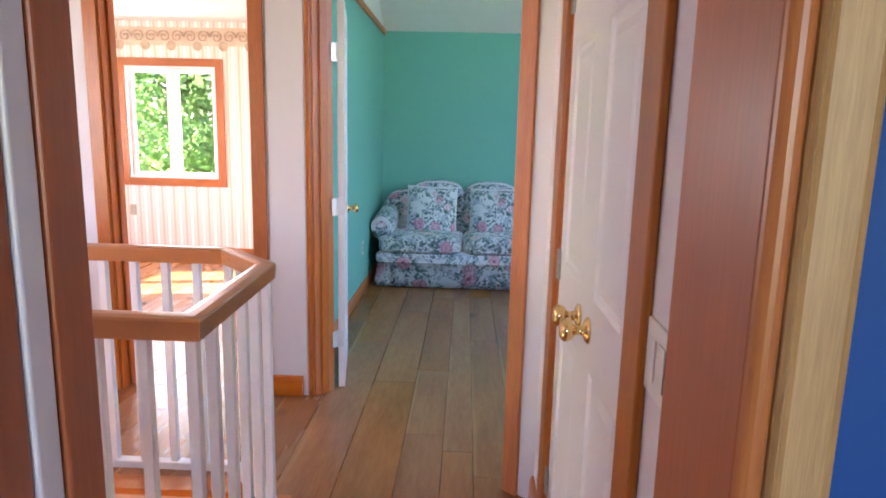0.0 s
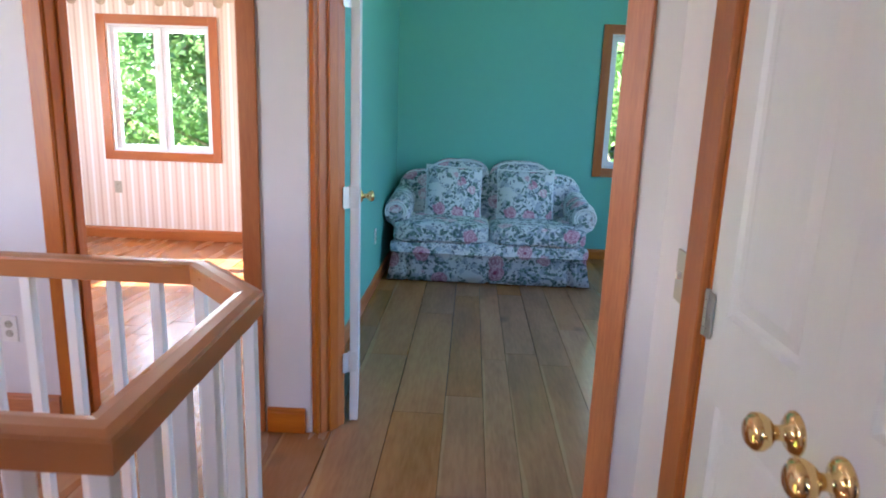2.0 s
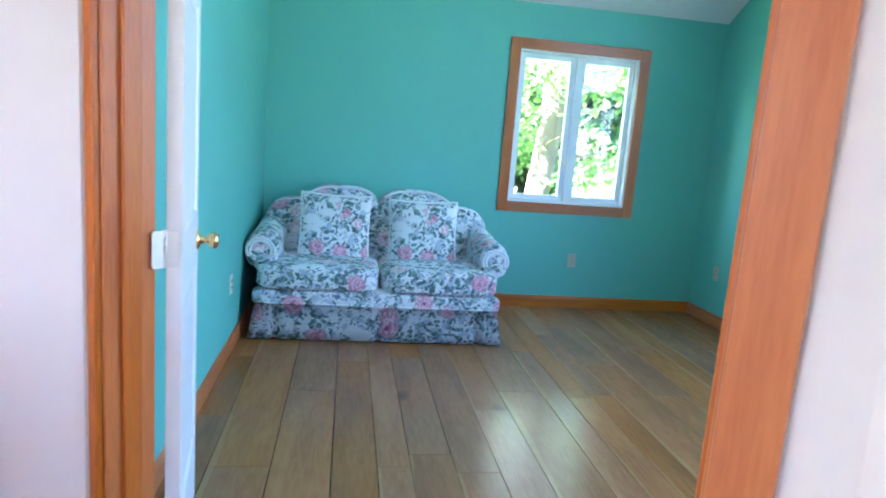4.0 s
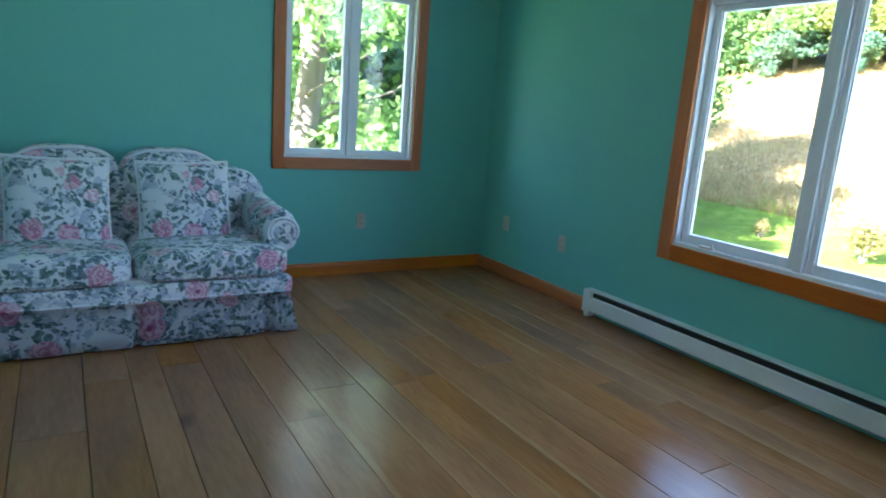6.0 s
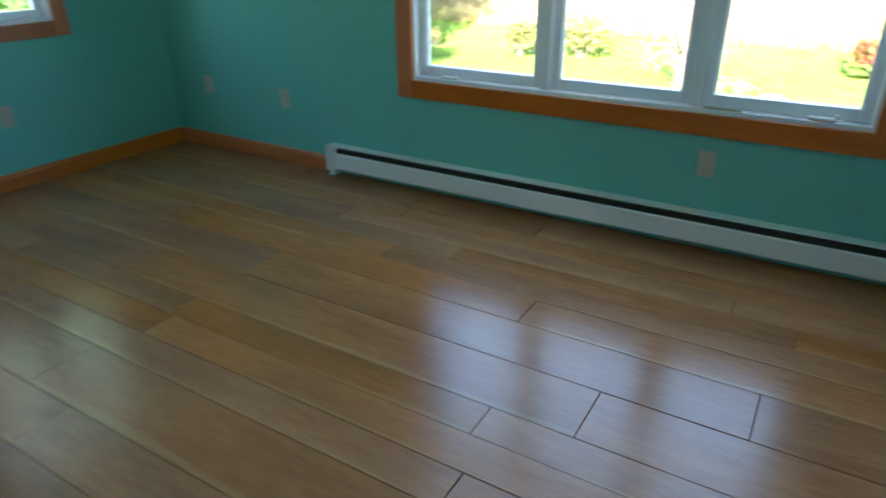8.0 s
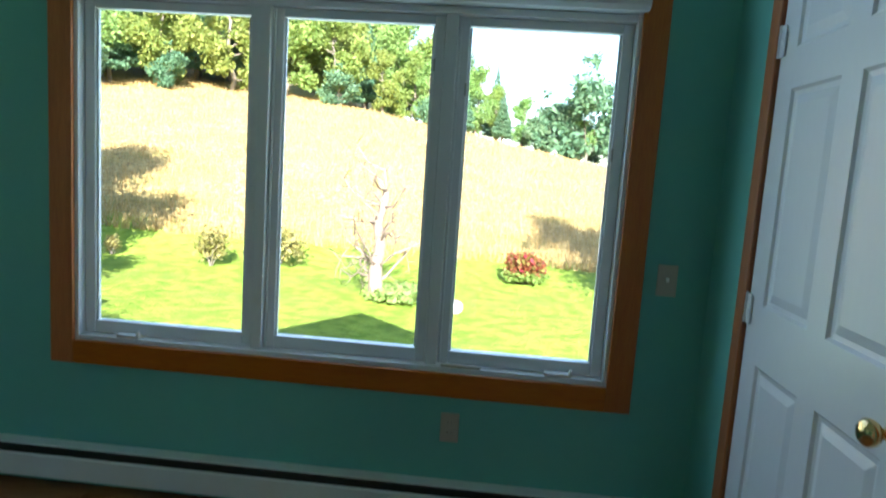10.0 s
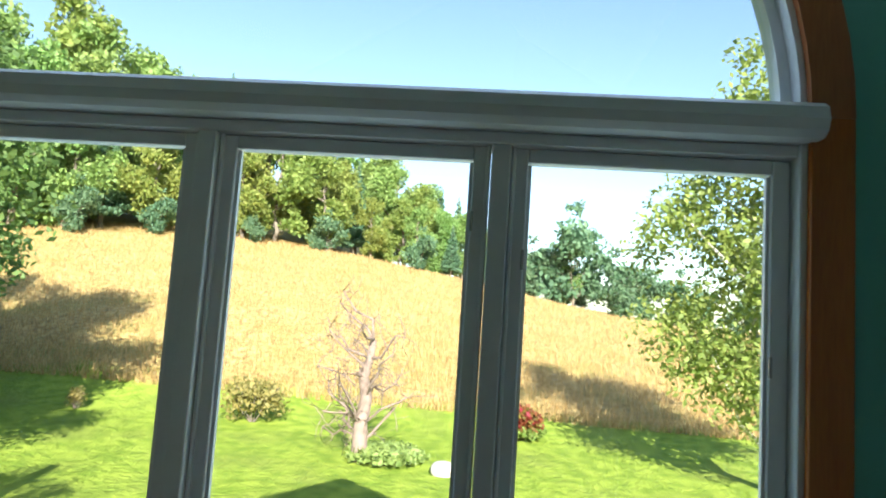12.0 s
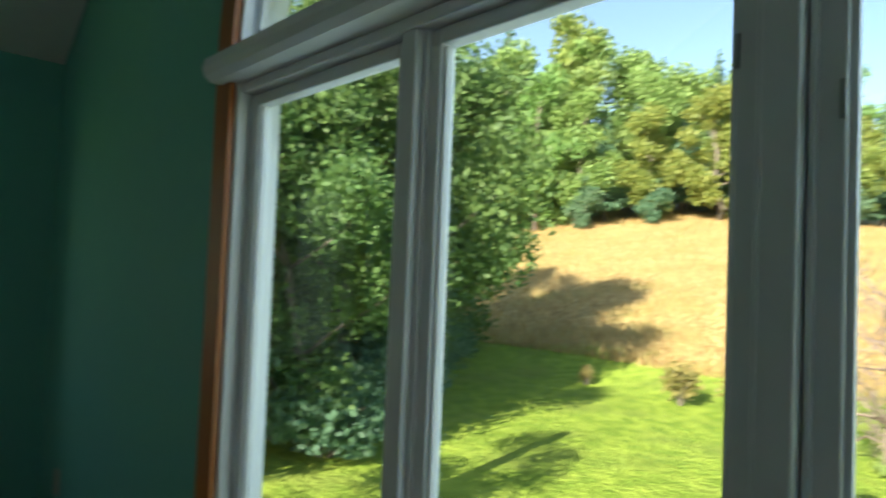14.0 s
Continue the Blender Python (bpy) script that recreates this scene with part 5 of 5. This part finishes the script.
def broadleaf(seed, h, spread, count, size, leaf, bark, label, trunks=1, low=0.3):
    rng = np.random.default_rng(seed)
    t = empty("tree", label=label, category="tree")
    bm = bmesh.new()
    centres = []
    for k in range(trunks):
        lean = rng.normal(size=2) * 0.06 * h
        off = rng.normal(size=2) * 0.25 * (trunks > 1)
        main = limb(bm, (off[0], off[1], -0.3), (lean[0] + off[0], lean[1] + off[1], h * 0.88), 0.022 * h / trunks ** 0.5, 0.004 * h, rng, 8, 7, 0.04)
        for i in range(13):
            f = low + (0.97 - low) * i / 12
            p = main[min(7, max(1, int(f * 7)))]
            a = rng.random() * 2 * math.pi
            reach = spread * (0.45 + 0.75 * math.sin(math.pi * min(1, (f - low) / (1.05 - low) + 0.12))) * (0.6 + 0.5 * rng.random())
            e = (p.x + math.cos(a) * reach, p.y + math.sin(a) * reach, f * h + reach * 0.3)
            limb(bm, p, e, 0.007 * h, 0.0018 * h, rng, 5, 3, 0.1)
            r = spread * (0.30 + 0.22 * rng.random())
            centres.append((e, (r, r, r * 0.9)))
            a2 = rng.normal(size=3) * r * 0.8
            centres.append(((e[0] + a2[0], e[1] + a2[1], e[2] + a2[2]), (r * 0.6, r * 0.6, r * 0.5)))
            centres.append((((p.x + e[0]) / 2, (p.y + e[1]) / 2, (p.z + e[2]) / 2 + 0.3), (r * 0.8, r * 0.8, r * 0.6)))
    part("trunk", bm, bark, t, smooth=True)
    leaves("crown", centres, count, size, leaf, t, rng)
    return t


def conifer(seed, h, spread, count, size):
    rng = np.random.default_rng(seed)
    t = empty("tree", label="dark green pine with drooping branches", category="tree")
    bm = bmesh.new()
    main = limb(bm, (0, 0, -0.3), (0, 0, h), 0.02 * h, 0.003 * h, rng, 7, 6, 0.01)
    centres = []
    for i in range(46):
        f = 0.14 + 0.85 * i / 45
        a = i * 2.4 + rng.random()
        reach = spread * (1.04 - f) * (0.8 + 0.4 * rng.random())
        e = (math.cos(a) * reach, math.sin(a) * reach, f * h - reach * 0.05)
        if i % 2 == 0:
            limb(bm, (0, 0, f * h), e, 0.004 * h, 0.001 * h, rng, 4, 2, 0.05)
        centres.append(((e[0] * 0.65, e[1] * 0.65, e[2]), (reach * 0.5 + 0.15, reach * 0.5 + 0.15, 0.2 + h * 0.02)))
    part("trunk", bm, BARK, t, smooth=True)
    leaves("crown", centres, count, size, LEAF2, t, rng)
    return t


def put(tree, x, y, s, turn):
    return copy_thing(tree, Matrix.Translation((x, y, ground_z(x, y))) @ Matrix.Rotation(turn, 4, "Z") @ Matrix.Scale(1, 4)) if s == 1 else scaled(tree, x, y, s, turn)


def scaled(tree, x, y, s, turn):
    ob = copy_thing(tree, Matrix.Identity(4))
    ob.location, ob.rotation_euler, ob.scale = (x, y, ground_z(x, y)), (0, 0, turn), (s, s, s * (0.92 + 0.16 * ((x * 7 + y * 3) % 1)))
    return ob


FAR = [broadleaf(11, 16, 4.2, 9500, 0.27, LEAF, BARK, "tall leafy green tree at the wood's edge", low=0.1),
       broadleaf(12, 14, 3.8, 8500, 0.26, LEAF3, BARK, "yellow-green leafy tree at the wood's edge", low=0.08),
       conifer(13, 18, 3.8, 8000, 0.27)]
BUSHT = broadleaf(14, 4.5, 2.2, 2600, 0.22, LEAF2, BARK, "round grey-green young tree at the meadow's edge", low=0.08)
random.seed(5)
rngp = np.random.default_rng(3)
edge_line = [(112, -45), (110, -20), (96, 6), (88, 28), (74, 45), (60, 56), (46, 60), (28, 58), (10, 56)]
for row in range(4):
    for (xa, ya), (xb, yb) in zip(edge_line, edge_line[1:]):
        L = math.hypot(xb - xa, yb - ya)
        k = max(2, int(L / 5.0))
        for i in range(k):
            u = (i + rngp.random() * 0.8) / k
            x, y = xa + (xb - xa) * u, ya + (yb - ya) * u
            if y < -4 and row > 0:
                continue
            d = 7.5 * row + rngp.random() * 3
            nx, ny = (yb - ya) / L, -(xb - xa) / L
            if y < -4:
                scaled(BUSHT, x, y, 0.9 + 0.6 * rngp.random(), rngp.random() * 6)
                continue
            px, py, kind = x + nx * d, y + ny * d, rngp.choice(3, p=[0.36, 0.26, 0.38])
            scaled(FAR[kind], px, py, max(0.45, crown_height(px, py) / (15.5, 14, 18)[kind] * (0.62 + 0.12 * row + 0.2 * rngp.random())), rngp.random() * 6.28)
            if row == 0 and i % 2:
                scaled(BUSHT, x - nx * 3, y - ny * 3, 0.5 + 0.5 * rngp.random(), rngp.random() * 6)
scaled(BUSHT, 96, -9.5, 2.3, 1.0)
scaled(BUSHT, 98, -4.0, 1.5, 2.0)
scaled(BUSHT, 95, -16, 1.6, 2.5)
scaled(FAR[0], 98, -8.0, 0.55, 3.0)
for ob in (*FAR, BUSHT):
    ob.location = (60 + 9 * (ob.name[-1:] > "a"), 75, ground_z(60, 75))
for k, ob in enumerate((*FAR, BUSHT)):
    x, y = 40 + 8 * k, 68
    ob.location = (x, y, ground_z(x, y))

# nearer trees: the shady clump north-east, trees behind the north windows and to the west
# A darker copy of the leaf colour; the clump's shade is put into it.
SHADELEAF = leaf_material("shady_leaves", (0.08, 0.16, 0.045), (0.19, 0.30, 0.085))
near = broadleaf(21, 11, 3.4, 22000, 0.115, SHADELEAF, BARK, "leafy green tree close to the house", low=0.12)
near.location = (13.5, 19.0, ground_z(13.5, 19.0))
for x, y, s, a in ((17.0, 21.5, 1.25, 1), (8.5, 20.5, 1.1, 2.2), (21.5, 26.5, 1.35, 3), (14, 25, 1.3, 4), (26, 31, 1.2, 5), (11.0, 17.2, 0.75, 1.4), (4.2, 17.5, 0.95, 0.6), (1.0, 18.5, 1.0, 2.9), (-3.0, 17.0, 1.0, 5.1), (-6.5, 18.5, 0.9, 0.2), (-10.5, 20.0, 1.1, 1.9), (6.5, 22, 1.2, 3.3)):
    scaled(near, x, y, s, a)
pine = conifer(22, 13, 3.3, 15000, 0.13)
pine.location = (6.6, 18.5, ground_z(6.6, 18.5))
for x, y, s, a in ((19, 24, 1.05, 1), (10.5, 21.5, 1.1, 2), (-1.0, 19, 1.1, 3)):
    scaled(pine, x, y, s, a)
# bare apple limbs and a thick trunk
rng = np.random.default_rng(8)
bt = empty("bare_tree", label="thick grey trunk with bare crooked limbs among green leaves", category="tree")
bm = bmesh.new()
limb(bm, (2.75, 10.6, -3.2), (2.85, 10.8, 4.2), 0.21, 0.16, rng, 10, 6, 0.015)
for i in range(16):
    z = -1 + i * 0.33
    a = rng.random() * 6.28
    e = (2.8 + math.cos(a) * 1.6, 10.7 + math.sin(a) * 1.2, z + 0.5 + rng.random() * 0.6)
    p = limb(bm, (2.8, 10.7, z), e, 0.03, 0.008, rng, 5, 4, 0.14)
    for q in p[2:]:
        limb(bm, q, q + Vector(rng.normal(size=3)) * 0.35, 0.008, 0.003, rng, 4, 2, 0.2)
part("trunk", bm, BARK, bt, smooth=True)
part_r = np.random.default_rng(4)
leaves("crown", [((2.8 + math.cos(k) * 1.3, 10.9 + math.sin(k) * 1.2, -1.0 + k * 0.3), (0.8, 0.6, 0.5)) for k in range(14)], 9000, 0.06, LEAF, bt, part_r)


def dead_tree(x, y, h, label, seed, mat_=DEADWOOD):
    rng = np.random.default_rng(seed)
    t = empty("dead_tree", Matrix.Translation((x, y, ground_z(x, y))), label=label, category="tree")
    bm = bmesh.new()
    main = limb(bm, (0, 0, -0.2), (0.2, -0.2, h * 0.62), 0.26, 0.10, rng, 9, 6, 0.05)
    for i in range(20):
        p = main[1 + i % 6] if i > 2 else main[2]
        a = rng.random() * 6.28
        e = Vector((p.x + math.cos(a) * h * 0.24, p.y + math.sin(a) * h * 0.24, p.z + h * (0.02 + 0.24 * rng.random())))
        pts = limb(bm, p, e, 0.05, 0.018, rng, 5, 4, 0.14)
        for q in pts[1:]:
            for _ in range(3):
                e2 = q + Vector(rng.normal(size=3)) * h * 0.075
                pp = limb(bm, q, e2, 0.014, 0.006, rng, 4, 2, 0.2)
                limb(bm, pp[1], pp[1] + Vector(rng.normal(size=3)) * h * 0.05, 0.007, 0.004, rng, 3, 2, 0.2)
    part("trunk", bm, mat_, t, smooth=True)
    return t


dead_tree(20.4, 6.7, 5.6, "bare grey dead apple tree on the lawn", 31)
dead_tree(25.5, 27.5, 6.0, "leaning bare old apple tree by the dark clump", 32)
bi = broadleaf(41, 12.0, 3.5, 30000, 0.11, LEAF3, BIRCH, "birch with two white trunks and yellow-green leaves on the lawn", trunks=2, low=0.28)
bi.location, bi.scale = (20.8, -5.1, ground_z(20.8, -5.1)), (0.9, 0.9, 0.88)


def bush(x, y, r, h, leaf, label, seed, count=2500, size=0.09):
    rng = np.random.default_rng(seed)
    t = empty("bush", Matrix.Translation((x, y, ground_z(x, y))), label=label, category="bush")
    bm = bmesh.new()
    for i in range(9):
        a = i * 0.7
        limb(bm, (0, 0, -0.1), (math.cos(a) * r * 0.7, math.sin(a) * r * 0.7, h * (0.6 + 0.3 * rng.random())), 0.025, 0.008, rng, 5, 3, 0.1)
    part("stems", bm, BARK, t)
    leaves("foliage", [((math.cos(i) * r * 0.5, math.sin(i) * r * 0.5, h * 0.6 + 0.12 * h * math.sin(i * 2.3)), (r * 0.5, r * 0.5, h * 0.36)) for i in range(8)], count, size, leaf, t, rng)
    return t


red = bush(25.3, 1.8, 0.8, 1.1, REDLEAF, "low bush with red autumn tips at the lawn's edge", 51)
leaves("lower_foliage", [((math.cos(i) * 0.45, math.sin(i) * 0.45, 0.35) , (0.45, 0.45, 0.22)) for i in range(6)], 1500, 0.08, LEAF3, red, np.random.default_rng(61), "yellow-green lower leaves")
bush(24.7, 11.4, 1.25, 1.5, OLIVE, "loose green bush at the lawn's edge", 52, 1500)
bush(23.8, 13.6, 0.7, 1.4, OLIVE, "small green bush at the lawn's edge", 53, 800)
bush(20.5, 5.9, 1.2, 0.4, LEAF, "rank green weeds round the dead tree", 55, 2500)
bush(24.6, 18.0, 0.35, 0.7, OLIVE, "dry brownish tuft at the lawn's edge", 69, 350, 0.07)
# Undergrowth takes the darker needle colour in place of the clump's shade.
for k, (bx, by, br) in enumerate(((10.6, 15.6, 1.5), (12.4, 17.0, 1.7), (14.6, 18.6, 1.9), (16.6, 20.2, 1.8), (18.8, 22.0, 2.0), (21.5, 24.2, 2.0), (24.0, 26.0, 1.8))):
    bush(bx, by, br, 1.5 + 0.5 * (k % 3), LEAF2, "rank green undergrowth at the foot of the shady trees", 70 + k, 3500, 0.11)
bm = bmesh.new()
cushion(bm, (19.6, 4.2, -2.78), (0.45, 0.35, 0.2), 0.8)
tagged(part("rock", bm, mat("pale_stone", (0.55, 0.52, 0.48), 0.9, vary=0.1, scale=3, bump=0.4), smooth=True), "pale grey boulder on the lawn", "rock")

# tall dry grass of the meadow
rng = np.random.default_rng(77)
GRASS = leaf_material("dry_grass", (0.38, 0.27, 0.10), (0.66, 0.49, 0.21))
verts, faces = [], []
for i in range(70000):
    x = 28.2 + 63 * rng.random() ** 1.7
    y = -34 + 90 * rng.random()
    if y > 60 - (x - 46) * 0.3:
        continue
    z = ground_z(x, y)
    h = 0.2 + 0.35 * rng.random()
    a = rng.random() * 6.28
    w = 0.012 + 0.0006 * x
    dx, dy = math.cos(a) * w, math.sin(a) * w
    k = len(verts)
    verts += [(x - dx, y - dy, z - 0.05), (x + dx, y + dy, z - 0.05), (x + rng.normal() * 0.12, y + rng.normal() * 0.12, z + h)]
    faces.append((k, k + 1, k + 2))
me = bpy.data.meshes.new("meadow_grass")
me.from_pydata(verts, [], faces)
me.materials.append(GRASS)
tagged(new("meadow_grass", me), "tall dry golden grass on the hillside", kind="stuff")

# ---- floor planks, last ----
def planks(x0, x1, y0, y1, material, seed, holes=(), group="", widths=(0.135, 0.18, 0.235)):
    rng = np.random.default_rng(seed)
    x = x0
    cache = {}
    order = []
    while x < x1 - 0.004:
        w = widths[rng.integers(len(widths))]
        w = x1 - x if x1 - x - w < 0.07 else w
        y = y0 - rng.random() * 0.9
        while y < y1:
            L = 0.7 + rng.random() * 1.5
            a, b = max(y, y0), min(y + L, y1)
            y += L
            if b - a < 0.02:
                continue
            spans_ = [(a, b)]
            for hx0, hx1, hy0, hy1 in holes:
                if x + w > hx0 + 0.01 and x < hx1 - 0.01:
                    nxt = []
                    for p, q in spans_:
                        if q <= hy0 or p >= hy1:
                            nxt.append((p, q))
                        else:
                            if p < hy0 - 0.02:
                                nxt.append((p, hy0))
                            if q > hy1 + 0.02:
                                nxt.append((hy1, q))
                    spans_ = nxt
            for p, q in spans_:
                order.append((x, x + w, p, q, rng.random() * 0.0012))
        x += w
    for a, b, p, q, dz in order:
        bm = bmesh.new()
        g = 0.0005 if rng.random() < 0.7 else 0.0018
        c = 0.0011
        rings = [[(a + g, p + g, -0.018), (b - g, p + g, -0.018), (b - g, q - g, -0.018), (a + g, q - g, -0.018)],
                 [(a + g, p + g, -c), (b - g, p + g, -c), (b - g, q - g, -c), (a + g, q - g, -c)],
                 [(a + g + c, p + g + c, dz), (b - g - c, p + g + c, dz), (b - g - c, q - g - c, dz), (a + g + c, q - g - c, dz)]]
        bm_loft(bm, rings)
        ob = part("plank", bm, material, FLOOR)


planks(-0.45, E, -0.6, N, PLANK, 100)
planks(-0.72, -0.45, 3.2, N, PLANK, 104, widths=(0.135,))
planks(BX, -0.45, -0.6, 3.2, HALLPLANK, 101, holes=[(WELL[0], WELL[1] + 0.07, WELL[2] - 0.07, WELL[3] + 0.07)])
planks(BX, -0.72, 3.2, N, HALLPLANK, 102)
